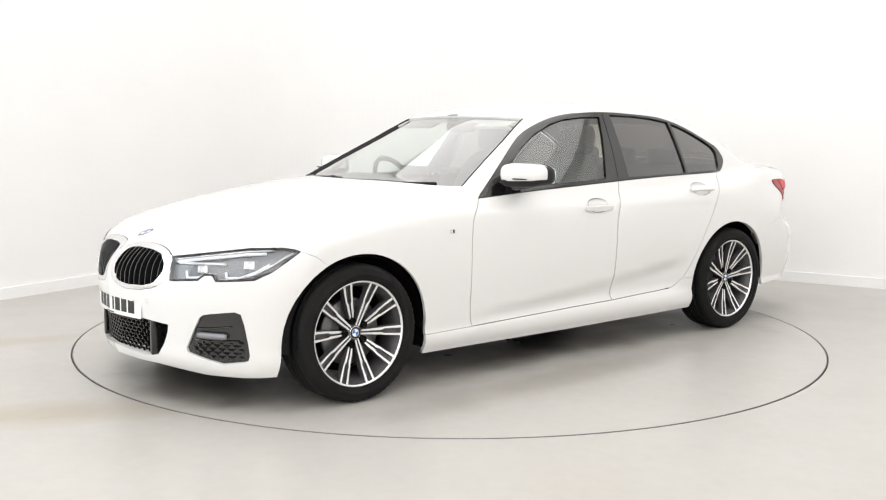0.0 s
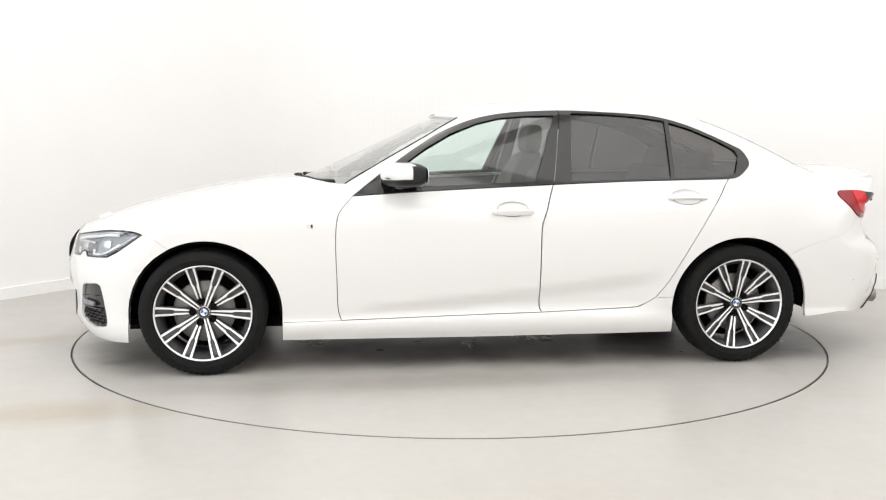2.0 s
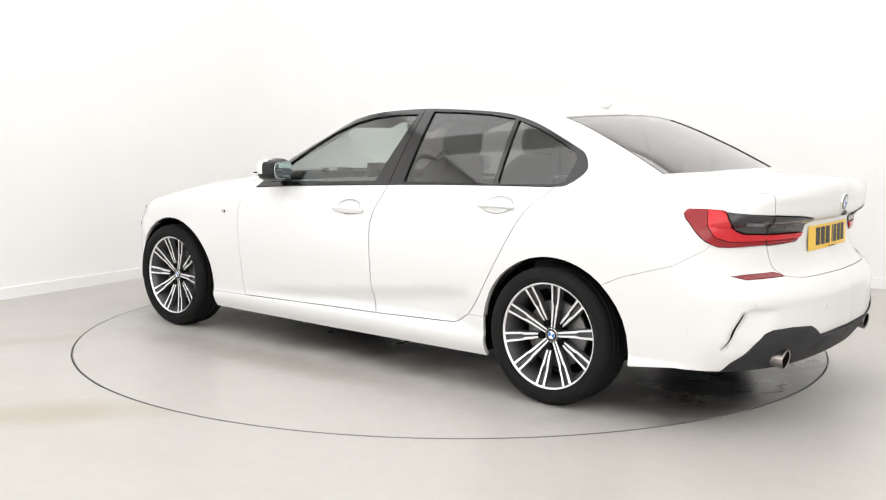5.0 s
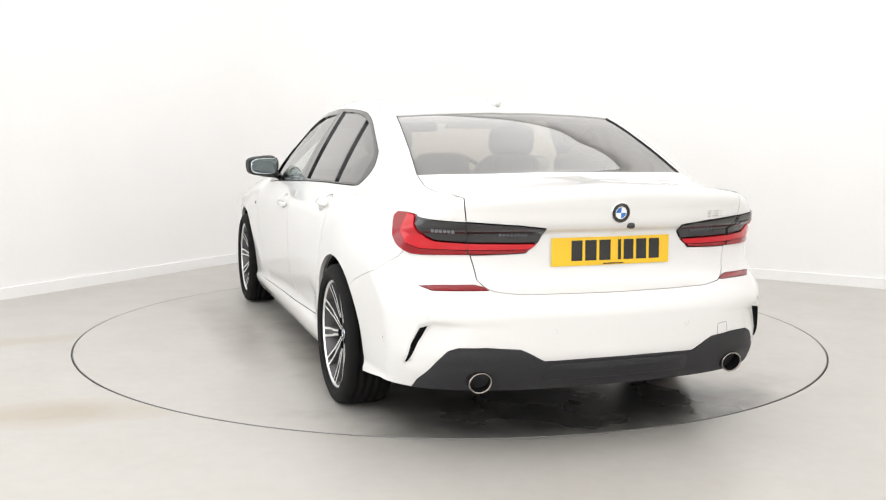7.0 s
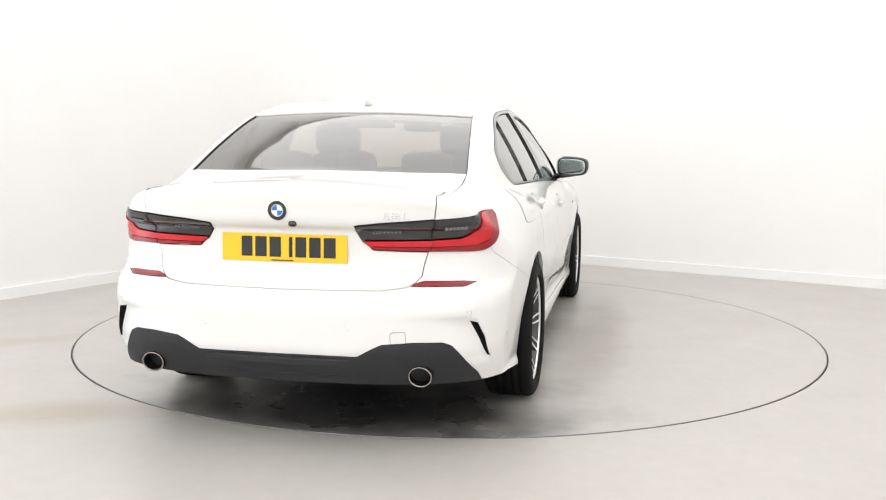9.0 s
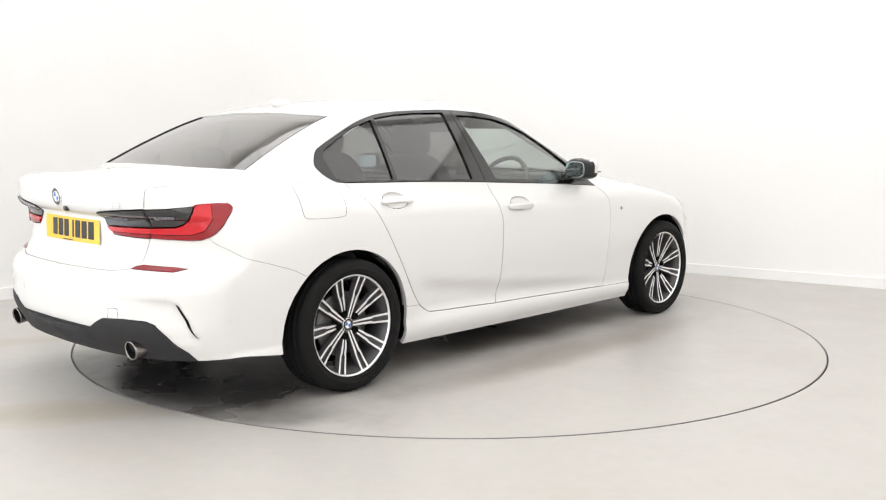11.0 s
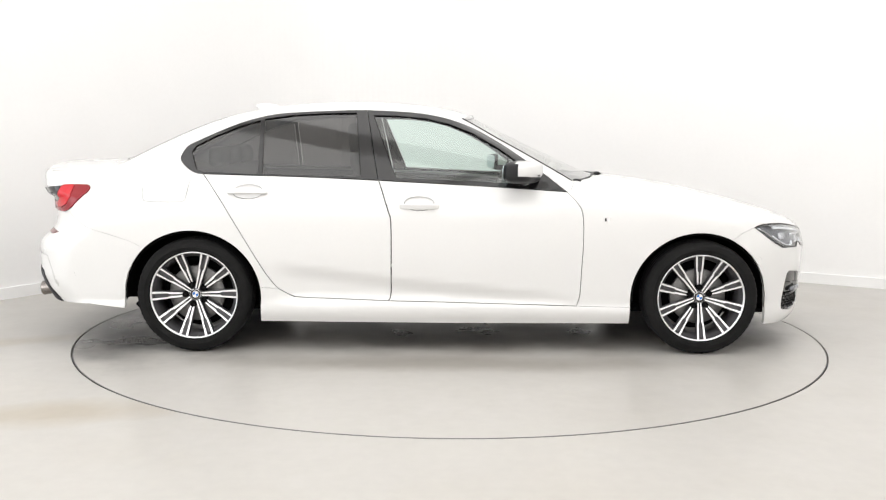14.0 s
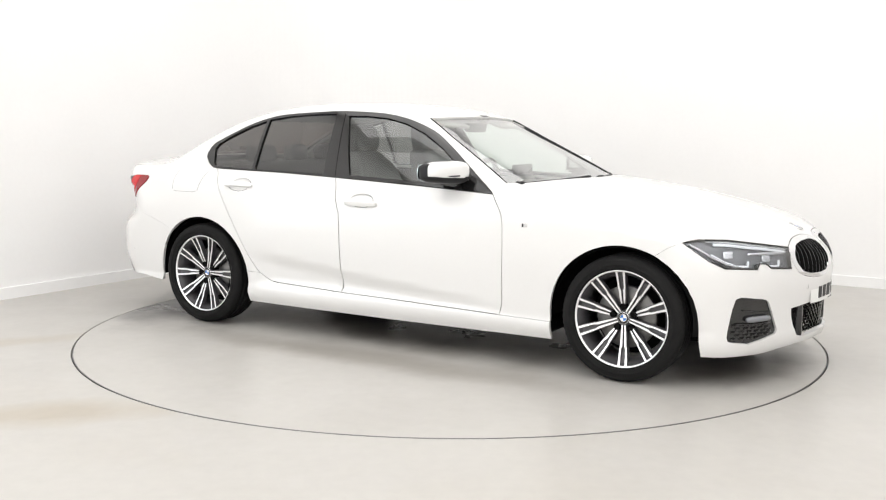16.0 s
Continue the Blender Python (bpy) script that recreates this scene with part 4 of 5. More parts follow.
# ---- under and inside ----
bm = bmesh.new()
for a, b in (((-1.85, -0.60, 0.19), (2.02, 0.60, 0.24)), ((-2.25, -0.62, 0.272), (-1.80, 0.62, 0.30)), ((-1.02, -0.82, 0.175), (0.99, 0.82, 0.25)), ((1.0, -0.50, 0.24), (2.02, 0.50, 0.62)), ((-2.25, -0.50, 0.24), (-1.30, 0.50, 0.75)),
             ((0.86, -0.72, 0.3), (1.0, 0.72, 0.88)), ((-1.55, -0.52, 0.24), (-1.35, 0.52, 0.98))):
    box(bm, a, b, 0.02, seg=1)
part("underbody", bm, INNER_BLACK, car, "black underbody and floor pan", smooth=False)
bm = bmesh.new()
box(bm, (-1.95, -0.60, 0.99), (-1.32, 0.60, 1.025), 0.015)
part("parcel_shelf", bm, CABIN, car, "dark parcel shelf")
bm = bmesh.new()
box(bm, (0.36, -0.70, 0.66), (0.78, 0.70, 0.94), 0.06, seg=4)
box(bm, (0.40, -0.62, 0.90), (0.62, -0.18, 0.985), 0.04, seg=4)
dash = part("dashboard", bm, CABIN, car, "dark soft dashboard")
bm = bmesh.new()
box(bm, (0.415, -0.13, 0.955), (0.428, 0.13, 1.045), 0.006)
part("display", bm, GLOSS_BLACK, dash, "glossy display screen")


def seat(y, x=-0.12, rear=False):
    bm = bmesh.new()
    pillow(bm, (x + 0.08, y, 0.50), (0.27, 0.25, 0.10), 4)
    back = part("seat", bm, SEAT, car, "dark grey leather seat")
    bm = bmesh.new()

    def lean(q):
        h = (q.z + 0.33) / 0.66
        return (q.x - 0.26 * h + 0.05 * (abs(q.y) / 0.25) ** 2, q.y * (1.0 - 0.26 * h * h), q.z)
    pillow(bm, (x - 0.16, y, 0.78), (0.085, 0.255, 0.34), 4.5, 36, 24, lean)
    part("backrest", bm, SEAT, back)
    bm = bmesh.new()
    pillow(bm, (x - 0.43, y, 1.195), (0.055, 0.135, 0.095), 3.2, 28, 16, lambda q: (q.x + 0.25 * q.y * q.y / 0.13 - 0.1 * q.z, q.y, q.z))
    part("headrest", bm, SEAT, back, "rounded padded headrest")
    bm = bmesh.new()
    tube(bm, [(x - 0.40, y + 0.05, 1.05), (x - 0.43, y + 0.05, 1.14), (x - 0.43, y - 0.05, 1.14), (x - 0.40, y - 0.05, 1.05)], 0.006)
    part("headrest_post", bm, CHROME, back)


seat(0.37)
seat(-0.37)
bm = bmesh.new()
box(bm, (-1.30, -0.66, 0.42), (-0.82, 0.66, 0.56), 0.05, seg=3)
bench = part("rear_seat", bm, SEAT, car, "dark rear bench seat")
bm = bmesh.new()
box(bm, (-0.07, -0.66, -0.28), (0.07, 0.66, 0.28), 0.06, pose(-1.29, 0, 0.76, 0, -16, 0), 4)
part("backrest", bm, SEAT, bench)
for y, w in ((0.36, 0.13), (-0.36, 0.13), (0.0, 0.10)):
    bm = bmesh.new()
    pillow(bm, (-1.385, y, 1.085), (0.05, w, 0.062), 3.5)
    part("headrest", bm, SEAT, bench)
bm = bmesh.new()
ring = [(0.185 * math.cos(a), 0.185 * math.sin(a), 0) for a in np.linspace(0, 2 * math.pi, 49)]
tube(bm, ring, 0.015, 10, False)
pillow(bm, (0, -0.01, 0), (0.07, 0.06, 0.03), 3)
for q in ((0.17, 0.0, 0), (-0.17, 0.0, 0), (0.0, -0.17, 0)):
    tube(bm, [(0, 0, 0), q], [0.02, 0.012])
part("steering_wheel", bm, CABIN, car, "black three-spoke steering wheel", m=Matrix.Translation((0.30, -0.37, 0.915)) @ pose(0, 0, 0, 0, -62, 0) @ pose(0, 0, 0, 0, 0, -90))
bm = bmesh.new()
pillow(bm, (0.085, 0, 1.275), (0.022, 0.125, 0.036), 4)
box(bm, (0.085, -0.05, 1.29), (0.16, 0.05, 1.345), 0.015)
part("rear_view_mirror", bm, CABIN, car, "black rear-view mirror behind the windscreen")
for s in (1, -1):
    bm = bmesh.new()
    box(bm, (0.0, s * 0.37 - 0.17, -0.01), (0.15, s * 0.37 + 0.17, 0.01), 0.008, pose(0.02, 0, 1.325, 0, 22, 0))
    part("sun_visor", bm, LINING, car)

# ---- glass edges, wipers ----
def ribbon(name, line, into, mat, deep=0.014, label="", high=0.005):
    for s in (1, -1):
        bm = bmesh.new()
        p = line * [1, s, 1]
        n = normal(p)
        w = np.array(into) * [1, s, 1]
        rows = [[bm.verts.new(tuple(a + w * k + b * (high - d))) for a, b in zip(p, n)] for k, d in ((0.003, 0), (0.0035, deep), (0.007, deep))]
        for p0, p1 in zip(rows, rows[1:]):
            for i in range(len(p0) - 1):
                bm.faces.new((p0[i], p0[i + 1], p1[i + 1], p1[i]))
        part(name, bm, mat, car, label)


ribbon("screen_moulding", screen_side, (0.3, -0.95, 0), TRIM_BLACK, 0.026, "black rubber windscreen moulding")
ribbon("window_moulding", back_side, (-0.3, -0.95, 0), TRIM_BLACK, 0.012, "black rubber rear window moulding", high=0.0012)
bm = bmesh.new()
c = np.vstack([rev(screen_base), (screen_base * [1, -1, 1])[1:]])
n = normal(c)
rows = [[bm.verts.new(tuple(p + q * l + np.array([dx, 0, 0]))) for p, q in zip(c, n)] for dx, l in ((0.012, -0.02), (-0.004, -0.015), (-0.018, -0.0125))]
for p0, p1 in zip(rows, rows[1:]):
    for i in range(len(p0) - 1):
        bm.faces.new((p0[i], p0[i + 1], p1[i + 1], p1[i]))
part("cowl_strip", bm, TRIM_BLACK, car, "black plastic cowl strip below the windscreen")
for y0, y1, k in ((0.60, -0.02, 0), (-0.10, -0.66, 1)):
    bm = bmesh.new()
    pts = []
    for t in np.linspace(0, 1, 14):
        y = y0 + (y1 - y0) * t
        q, nn = skin_at("top", float(np.interp(abs(y), [0, 0.41, 0.66], [0.955, 0.86, 0.745])) - 0.015 * (1 - t), abs(y), 1 if y > 0 else -1)
        pts.append(q + nn * (0.004 * (t < 0.12) - 0.009))
    tube(bm, pts, [0.008] * 3 + [0.005] * 11, 8)
    wp = part("wiper", bm, TRIM_BLACK, car, "black windscreen wiper arm")
    bm = bmesh.new()
    pillow(bm, pts[-1], (0.026, 0.026, 0.014), 2.6)
    part("wiper_pivot", bm, TRIM_BLACK, wp)

# ---- door mirrors, handles ----
for s in (1, -1):
    bm = bmesh.new()

    def cap(q):
        return (q.x * (1.0 - 0.25 * (q.y / 0.1) * (q.x > 0)) - 0.03 * (q.y / 0.1), s * q.y, q.z * (1.0 - 0.10 * q.y / 0.1) + 0.002)
    pillow(bm, (0.405, s * 0.918, 1.03), (0.092, 0.105, 0.054), 3.4, 40, 20, cap)
    for f in [f for f in bm.faces if f.calc_center_median().z < 1.000 or f.calc_center_median().x < 0.366]:
        bm.faces.remove(f)
    bmesh.ops.recalc_face_normals(bm, faces=bm.faces)
    if bm.faces[0].normal.dot(bm.faces[0].calc_center_median() - Vector((0.405, s * 0.918, 1.03))) < 0:
        bmesh.ops.reverse_faces(bm, faces=bm.faces)
    mirror = part("door_mirror", bm, PAINT, car, "white door mirror with a black base")
    bm = bmesh.new()
    pillow(bm, (0.403, s * 0.918, 1.022), (0.088, 0.101, 0.062), 3.6, 40, 20, cap)
    part("mirror_shell", bm, TRIM_BLACK, mirror, "black mirror shell")
    bm = bmesh.new()
    tube(bm, [(0.44, s * 0.78, 0.955), (0.43, s * 0.85, 0.962), (0.40, s * 0.92, 0.985)], [0.034, 0.026, 0.03], 12)
    for v in bm.verts:
        v.co.z = 0.962 + (v.co.z - 0.962) * 0.62
    part("mirror_arm", bm, GLOSS_BLACK, mirror)
    bm = bmesh.new()
    pillow(bm, (0.3175, s * 0.918, 1.024), (0.005, 0.085, 0.048), 4.0, 32, 12, lambda q: (q.x - 0.028 * q.y / 0.1, s * q.y, q.z * (1.0 - 0.10 * q.y / 0.1)))
    part("mirror_glass", bm, MIRROR, mirror, "silver mirror glass", m=None)
    bm = bmesh.new()
    pillow(bm, (0.498, s * 0.918, 1.008), (0.006, 0.075, 0.0045), 3, 24, 8, lambda q: (q.x - 0.0 - 2.2 * max(q.y, 0) ** 2, s * q.y, q.z))
    part("indicator_strip", bm, SMOKED, mirror)
    for (hx, hz), cup in zip(HANDLES, CUPS):
        p, n = skin_at("side", hx, hz, s)
        bm = bmesh.new()
        pillow(bm, (0, 0.022, -0.003), (0.110, 0.010, 0.0165), 5.0, 44, 14, lambda q: (q.x, q.y - 0.8 * q.x * q.x, q.z * (1.0 - 0.12 * abs(q.x) / 0.11)))
        handle = part("door_handle", bm, PAINT, car, "white door handle", m=stand(p, n))
        bm = bmesh.new()
        c = cup[:-1] * [1, s, 1]
        mid, nn = c.mean(0), np.array(n)
        rows = [[bm.verts.new(tuple(mid + (q - mid) * r - nn * d)) for q in c] for r, d in ((1.006, 0.0005), (0.985, 0.002), (0.90, 0.007), (0.70, 0.012), (0.35, 0.014))]
        for p0, p1 in zip(rows, rows[1:]):
            for i in range(len(c)):
                bm.faces.new((p0[i], p0[(i + 1) % len(c)], p1[(i + 1) % len(c)], p1[i]))
        bm.faces.new(rows[-1])
        bmesh.ops.recalc_face_normals(bm, faces=bm.faces)
        if sum(f.normal.dot(n) for f in bm.faces) < 0:
            bmesh.ops.reverse_faces(bm, faces=bm.faces)
        part("handle_cup", bm, PAINT, handle, "shallow recess behind the handle", m=stand(p, n).inverted())

# ---- grille, intake, lamps ----
def poly_span(poly, y):
    zs = []
    for (a, b), (c, d) in zip(poly, poly[1:]):
        if (a - y) * (c - y) <= 0 and a != c:
            zs.append(b + (d - b) * (y - a) / (c - a))
    return (min(zs), max(zs)) if len(zs) > 1 else None


def hex_net(inside_poly, kind, s, size, back, name, parent):
    """A honeycomb net of real cells behind an opening."""
    poly = np.array(inside_poly)
    bm = bmesh.new()
    lo, hi = poly.min(0), poly.max(0)
    cells = []
    row = 0
    z = lo[1]
    while z < hi[1]:
        y = lo[0] + (size * 0.9 if row % 2 else 0)
        while y < hi[0]:
            cells.append((y, z))
            y += size * 1.8
        z += size * 0.78
        row += 1
    cells = np.array(cells)
    for y, z in cells[inside(poly, cells)]:
        xs = from_end([(y, z), (y, z + 1e-3)], 1 if kind == "nose" else -1)[0][0] - back
        o, i, d = [], [], []
        for k in range(6):
            a = radians(60 * k + 30)
            for lst_, r, dx in ((o, size, 0), (i, size * 0.74, 0), (d, size * 0.70, -0.015)):
                lst_.append(bm.verts.new((xs + dx, s * (y + 0.98 * r * math.cos(a)), z + 0.52 * 1.0 * r * math.sin(a))))
        for k in range(6):
            j = (k + 1) % 6
            bm.faces.new((o[k], o[j], i[j], i[k])), bm.faces.new((i[k], i[j], d[j], d[k]))
    return part(name, bm, GLOSS_BLACK, parent, "black honeycomb mesh", smooth=False)


for s in (1, -1):
    bm = bmesh.new()
    box(bm, (2.02, s * 0.03 if s > 0 else -0.42, 0.52), (2.06, 0.42 if s > 0 else -0.03, 0.72))
    grille = part("grille", bm, INNER_BLACK, car, "black kidney grille with upright slats", smooth=False)
    for y in np.linspace(0.072, 0.362, 9):
        z0, z1 = poly_span(MOUTH, y)
        line = from_end([(y, z0 - 0.004), (y, (z0 + z1) / 2), (y, z1 + 0.004)], 1)
        bm = bmesh.new()
        rows = [[bm.verts.new((p[0] + dx, s * (p[1] + dy), p[2])) for p in line] for dx, dy in ((-0.055, -0.004), (-0.008, -0.0055), (-0.003, -0.003), (-0.003, 0.003), (-0.008, 0.0055), (-0.055, 0.004))]
        for k, (p0, p1) in enumerate(zip(rows, rows[1:])):
            for i in range(len(p0) - 1):
                bm.faces.new((p0[i], p0[i + 1], p1[i + 1], p1[i])).material_index = 1 if k == 2 else 0
        bmesh.ops.recalc_face_normals(bm, faces=bm.faces)
        part("slat", bm, [INNER_BLACK, ALLOY_DARK], grille)
    hex_net([(0.51, 0.27), (0.66, 0.232), (0.735, 0.244), (0.735, 0.32), (0.54, 0.325)], "nose", s, 0.021, 0.008, "fog_mesh", grille)
    bm = bmesh.new()
    line = from_end([(0.565, 0.348), (0.62, 0.347), (0.685, 0.346)], 1)
    tube(bm, [tuple(p * [1, s, 1] + np.array([0.002, 0, 0])) for p in line], [0.010] + [0.0135] * (len(line) - 2) + [0.009], 12)
    for v in bm.verts:
        v.co.z = 0.347 + (v.co.z - 0.347) * 1.15
    part("fog_lamp", bm, LAMP_GREY, car, "clear slim fog lamp")
    bm = bmesh.new()
    line = from_end([(0.55, 0.375), (0.62, 0.379), (0.70, 0.392)], 1)
    tube(bm, [tuple(p * [1, s, 1] + np.array([-0.006, 0, 0])) for p in line], 0.003, 8)
    line = from_end([(0.55, 0.325), (0.62, 0.322), (0.72, 0.326)], 1)
    tube(bm, [tuple(p * [1, s, 1] + np.array([-0.004, 0, 0])) for p in line], 0.004, 8)
    part("fog_trim", bm, GLOSS_BLACK, car)
    fin = bmesh.new()
    x0 = from_end([(0.29, 0.3), (0.29, 0.301)], 1)[0][0]
    box(fin, (x0 - 0.06, s * 0.29 - 0.013, 0.222), (x0 - 0.004, s * 0.29 + 0.013, 0.388), 0.006)
    part("intake_fin", fin, GLOSS_BLACK, car, "upright black intake fin")
    # headlamp insides
    head = [o for o in car.children if o.name.startswith("headlamp")][0 if s > 0 else 1]
    for nm, mat, r, lift, pts in (
            ("light_guide", LIGHT_BAR, 0.0075, -0.012, [(0.45, 0.668), (0.55, 0.686), (0.66, 0.702), (0.735, 0.714), (0.785, 0.716)]),
            ("light_guide", LIGHT_BAR, 0.0065, -0.012, [(0.512, 0.630), (0.522, 0.601), (0.60, 0.606), (0.625, 0.622)]),
            ("light_guide", LIGHT_BAR, 0.0065, -0.012, [(0.684, 0.634), (0.690, 0.609), (0.735, 0.610), (0.775, 0.632), (0.805, 0.668)]),
            ("lamp_shelf", SILVER, 0.0085, -0.014, [(0.45, 0.664), (0.54, 0.666), (0.61, 0.668), (0.677, 0.668)]),
            ("lamp_trim", SILVER, 0.0060, -0.006, [(0.843, 0.716), (0.828, 0.690), (0.806, 0.655), (0.770, 0.622), (0.72, 0.603)]),
            ("lamp_trim", SILVER, 0.0050, -0.006, [(0.436, 0.676), (0.54, 0.694), (0.65, 0.711), (0.733, 0.725), (0.80, 0.728)]),
            ("lamp_edge", GLOSS_BLACK, 0.0040, 0.000, [(0.44, 0.584), (0.58, 0.596), (0.606, 0.618), (0.638, 0.620), (0.656, 0.594), (0.772, 0.604), (0.81, 0.635)]),
            ("lamp_edge", GLOSS_BLACK, 0.0035, 0.001, [(0.42, 0.684), (0.54, 0.702), (0.65, 0.720), (0.733, 0.734), (0.80, 0.736)])):
        line = from_end(pts, 1)
        line = (line + normal(line) * lift) * [1, s, 1]
        bm = bmesh.new()
        tube(bm, [tuple(p) for p in line], r, 8)
        part(nm, bm, mat, head)
    for y, z, w in ((0.585, 0.646, 0.026), (0.752, 0.668, 0.026)):
        p, n = skin_at("nose", y, z, s)
        bm = bmesh.new()
        box(bm, (-w, -0.03, -0.022), (w, -0.004, 0.018), 0.006)
        pr = part("projector", bm, SILVER, head, "silver projector bezel", m=stand(p - n * 0.008, n))
        bm = bmesh.new()
        pillow(bm, (0.004 * s, -0.006, -0.002), (0.019, 0.010, 0.014), 2.4)
        part("projector_lens", bm, GLASS_LAMP, car, m=stand(p - n * 0.008, n)).parent = head
bm = bmesh.new()
box(bm, (2.06, -0.42, 0.20), (2.08, 0.42, 0.42))
intake = part("intake", bm, INNER_BLACK, car, "wide lower intake with a black honeycomb mesh", smooth=False)
hex_net(INTAKE + [(-y, z) for y, z in INTAKE[::-1]], "nose", 1, 0.022, 0.03, "intake_mesh", intake)

# ---- plates, badges, small parts ----
def plate(name, m, mat, label, curved=lambda x: 0.0, deep=0.003):
    bm = bmesh.new()
    rows = []
    for x in np.linspace(-0.26, 0.26, 27):
        y = curved(x)
        rows.append([bm.verts.new(q) for q in ((x, y, -0.0555), (x, y + deep, -0.055), (x, y + deep, 0.055), (x, y, 0.0555))])
    for p0, p1 in zip(rows, rows[1:]):
        for k in range(3):
            bm.faces.new((p0[k], p1[k], p1[k + 1], p0[k + 1]))
    bmesh.ops.recalc_face_normals(bm, faces=bm.faces)
    pl = part(name, bm, mat, car, label, smooth=False, m=m)
    x = -0.2135
    for k, w in enumerate((0.048, 0.046, 0.044, 0.014, 0.048, 0.048, 0.046)):
        bm = bmesh.new()
        y0, y1 = curved(x), curved(x + w)
        box(bm, (-w / 2, deep - 0.0005, -0.036), (w / 2, deep + 0.0011, 0.0435), m=pose(x + w / 2, (y0 + y1) / 2, 0, 0, 0, math.degrees(math.atan2(y1 - y0, w))))
        part("plate_bar", bm, BAR_BLACK, pl, smooth=False)
        x += w + (0.033 if k == 3 else 0.0125)
    bm = bmesh.new()
    box(bm, (-0.045, deep - 0.0005, -0.0505), (0.045, deep + 0.0009, -0.046))
    part("maker_bar", bm, BAR_BLACK, pl, smooth=False)
    return pl




def lid_line(x):
    return -float(from_end([(abs(x), 0.788), (abs(x), 0.789)], -1)[0][0]) - 2.3825 + 0.004


plate("rear_plate", stand((-2.3825, 0, 0.788), (-1, 0, 0.03)), YELLOW, "yellow reflective plate with black bars", lid_line)
PLATE_Z = 0.441


def bumper_line(x):
    return float(from_end([(abs(x), PLATE_Z), (abs(x), PLATE_Z + 1e-3)], 1)[0][0]) - 2.25 + 0.0008


plate("front_plate", stand((2.25, 0, PLATE_Z), (1, 0, 0.0)), WHITE_PLATE, "white reflective plate with black bars", bumper_line, 0.0008)
p, n = skin_at("tail", 0.0, 0.941)
roundel(car, stand(p + n * 0.003, n), 0.041)
p, n = skin_at("top", 2.062, 0.0)
roundel(car, stand(p + n * 0.003, n, (-1, 0, 0)), 0.041)
bm = bmesh.new()
for k, (y, w) in enumerate(((-0.425, 0.018), (-0.449, 0.008), (-0.466, 0.020), (-0.492, 0.006))):
    p, n = skin_at("tail", -y, 0.925, -1)
    m = stand(p, n)
    for dz in (-0.010, 0.0, 0.010):
        box(bm, (-w / 2, 0.0, dz - 0.0025), (w / 2, 0.003, dz + 0.0025), m=m)
part("model_bars", bm, CHROME, car, "small chrome bars on the boot lid", smooth=False)
p, n = skin_at("tail", 0.055, 0.888, -1)
bm = bmesh.new()
pillow(bm, p, (0.014, 0.016, 0.012), 3)
part("reversing_camera", bm, GLOSS_BLACK, car, "small black reversing camera")
for s in (1, -1):
    bm = bmesh.new()
    p, n = skin_at("side", 0.888, 0.762, s)
    m = stand(p, n)
    for dx, mt in ((-0.012, 0), (0.0, 1), (0.010, 1)):
        vs = box(bm, (dx * s - 0.004, 0.0, -0.009), (dx * s + 0.004, 0.003, 0.009), m=m)
        for f in {f for v in vs for f in v.link_faces}:
            f.material_index = mt
    part("wing_badge", bm, [TRIM_BLACK, CHROME], car, "small slanted wing badge", smooth=False)
    bm = bmesh.new()
    lathe(bm, [(0.042, -0.05), (0.0455, 0.0), (0.0455, 0.003), (0.0425, 0.006), (0.0385, 0.002), (0.038, -0.10), (0.0005, -0.10)], 40, slot=[0, 0, 0, 0, 1, 1])
    bmesh.ops.recalc_face_normals(bm, faces=bm.faces)
    part("exhaust_tip", bm, [EXHAUST, INNER_BLACK], car, "round chrome exhaust tip", m=stand((-2.398, s * 0.560, 0.305), (-1, 0, -0.12)) @ Matrix.Diagonal((1.05, 1, 0.92, 1)))
    for kind, a, b in (("tail", 0.29, 0.50), ("tail", 0.735, 0.55), ("nose", 0.30, 0.475), ("side", 1.749, 0.545), ("side", -2.097, 0.435)):
        p, n = skin_at(kind, a, b, s)
        bm = bmesh.new()
        lathe(bm, [(0.0125, -0.002), (0.0125, 0.0006), (0.0108, 0.0006), (0.0105, -0.001), (0.0098, -0.001), (0.0095, 0.0005), (0.0005, 0.0008)], 24, slot=[0, 0, 1, 1, 0, 0])
        bmesh.ops.recalc_face_normals(bm, faces=bm.faces)
        part("parking_sensor", bm, [PAINT, TRIM_BLACK], car, smooth=False, m=stand(p, n))
for s in (1, -1):
    # filler under the corner of the boot lid
    q = lip[-1] * [1, s, 1]
    bm = bmesh.new()
    pillow(bm, tuple(q - normal(q[None])[0] * 0.0075), (0.042, 0.030, 0.0065), 3.5)
    part("lid_corner", bm, PAINT, car)
bm = bmesh.new()
rows = []
for z, out, half in ((0.380, -0.006, 0.312), (0.368, 0.014, 0.318), (0.350, 0.020, 0.325), (0.305, 0.014, 0.345), (0.285, -0.02, 0.350)):
    line = from_end([(half * k / 12, z) for k in range(13)], -1)
    keep = [line[np.abs(line[:, 1] - half * k / 12).argmin()] for k in range(13)]
    rows.append([bm.verts.new((q[0] - out * (1 - (k / 12) ** 6), sg * q[1], z)) for sg, ks in ((-1, range(12, 0, -1)), (1, range(13))) for k in ks for q in (keep[k],)])
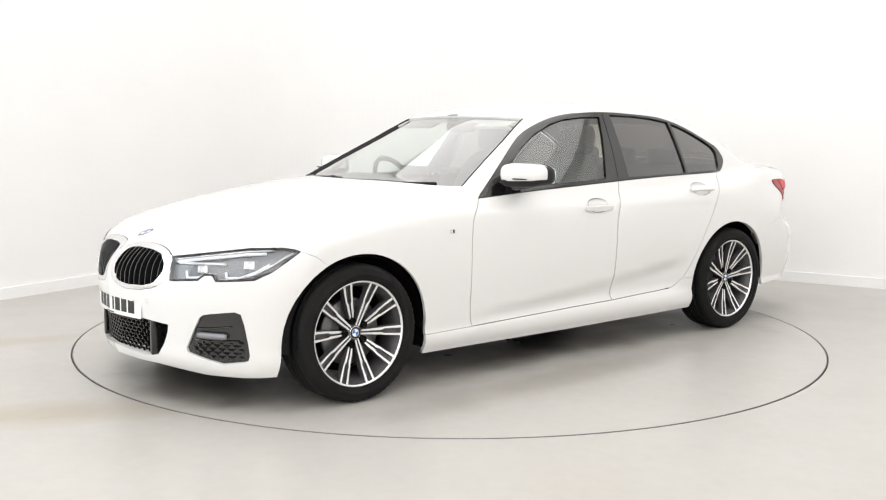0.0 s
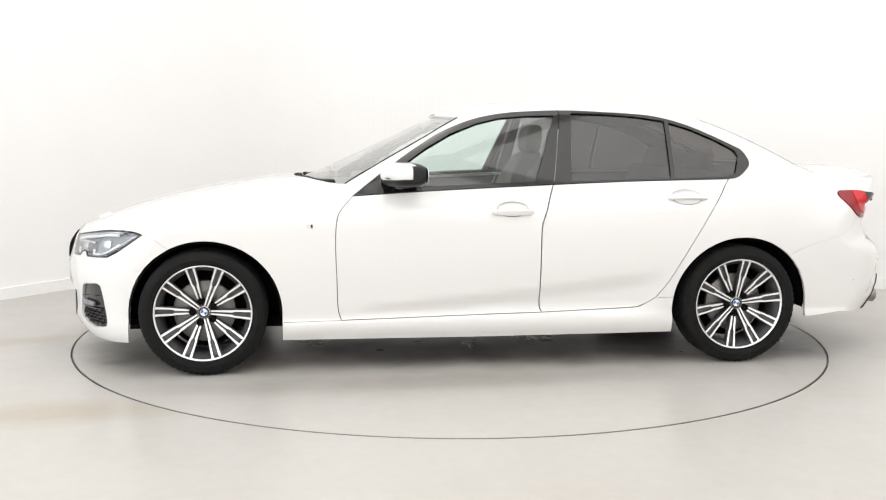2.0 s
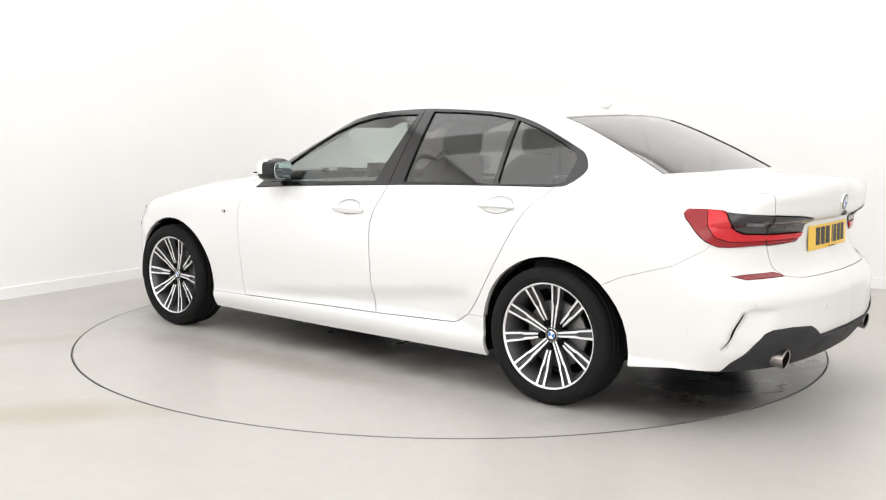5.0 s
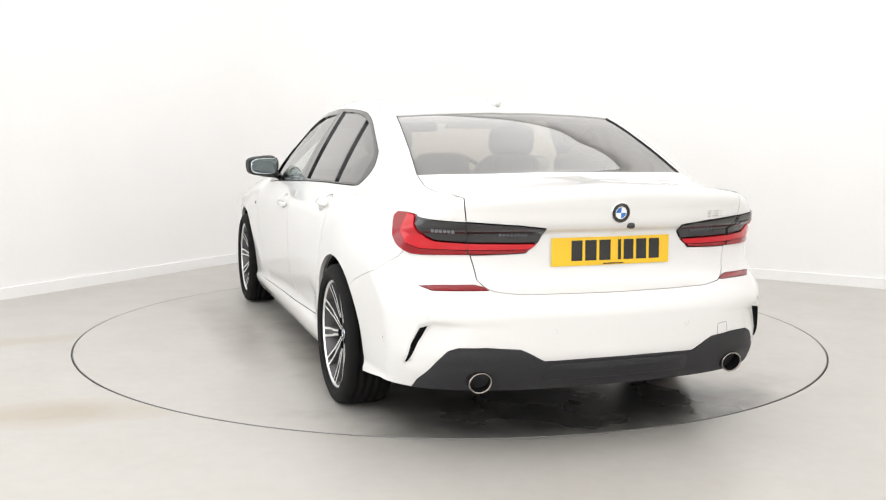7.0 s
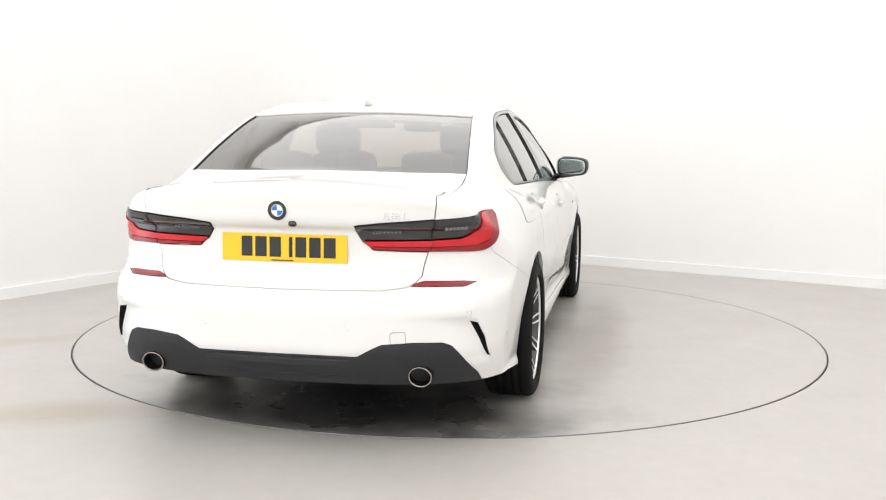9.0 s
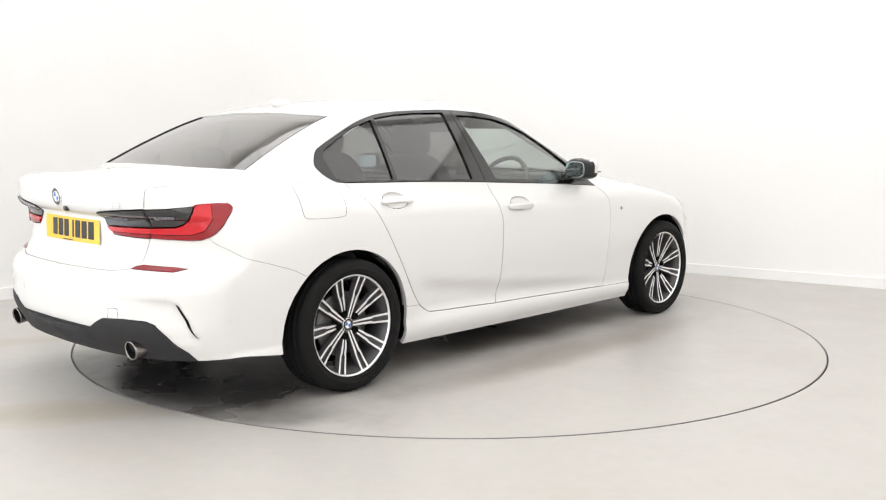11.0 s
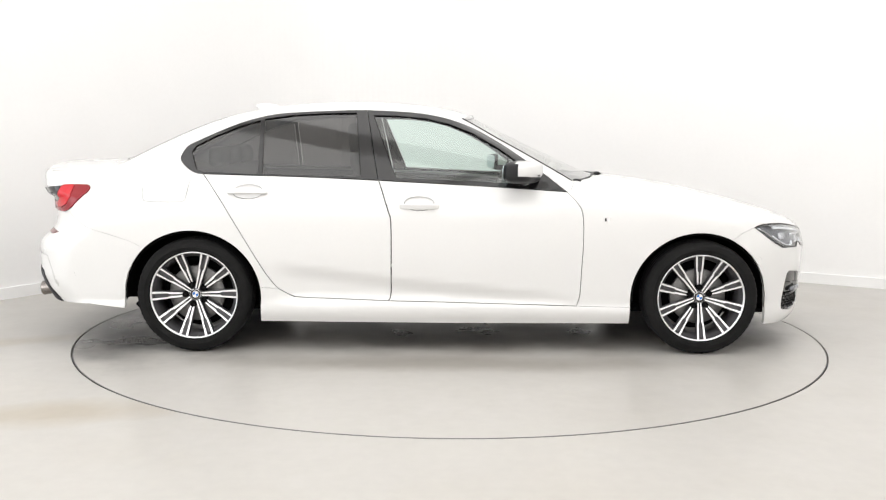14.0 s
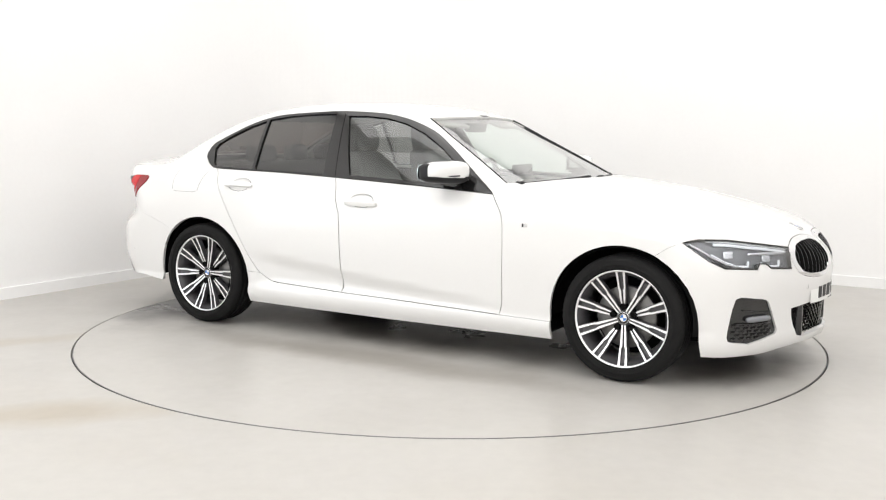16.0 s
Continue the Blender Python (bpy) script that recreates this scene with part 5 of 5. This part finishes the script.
for p0, p1 in zip(rows, rows[1:]):
    for i in range(len(p0) - 1):
        bm.faces.new((p0[i], p0[i + 1], p1[i + 1], p1[i]))
bmesh.ops.recalc_face_normals(bm, faces=bm.faces)
part("diffuser_blade", bm, PLASTIC, car, "proud dark grey middle blade of the diffuser", smooth=False)
flap = rounded([(-1.62, 1.006), (-1.48, 1.002), (-1.45, 0.990), (-1.452, 0.92), (-1.462, 0.865), (-1.485, 0.848), (-1.58, 0.846), (-1.68, 0.849), (-1.702, 0.868), (-1.706, 0.93), (-1.70, 0.985), (-1.675, 1.003)], True)
flap = from_side(np.vstack([flap, flap[:1]]))
cut(SIDE, [("fuel_flap", flap)], 0.02)
ff = panel("fuel_flap", PAINT, car, "white fuel filler flap", side=-1, lift=0.0012, depth=0.003, gap=0.002)
bm = bmesh.new()
fp = flap * [1, -1, 1]
tube(bm, [tuple(q) for q in fp + normal(fp) * 0.0002], 0.0007, 6, False)
part("flap_seal", bm, TRIM_BLACK, ff)
bm = bmesh.new()
p, n = skin_at("top", -1.15, 0.0)
pillow(bm, p + Vector((0, 0, 0.012)), (0.075, 0.018, 0.024), 2.4, 24, 12, lambda q: (q.x - 0.6 * q.z, q.y * (1 - q.z * 10), q.z))
part("roof_aerial", bm, PAINT, car, "white shark-fin aerial")
sq = rounded([(0.455, 0.428), (0.452, 0.470), (0.460, 0.482), (0.50, 0.484), (0.508, 0.474), (0.510, 0.430)])
line = from_end(sq, -1) * [1, -1, 1]
bm = bmesh.new()
tube(bm, [tuple(q) for q in line], 0.0008, 6)
part("towing_eye_cover", bm, TRIM_BLACK, car, "faint square towing eye cover outline")


# ---- what moves: the turntable turns evenly, and the car with it ----
def motions():
    car_rows, disc_rows = [], []
    for k in range(33):
        t = k * 0.5
        turn = pose(0, 0, 0, 0, 0, 219.55 - 15.6567 * t)
        disc_rows.append((t, turn))
        car_rows.append((t, turn @ pose(-0.013, 0.188, 0)))
    walk(turntable, disc_rows)
    walk(car, car_rows)


motions()
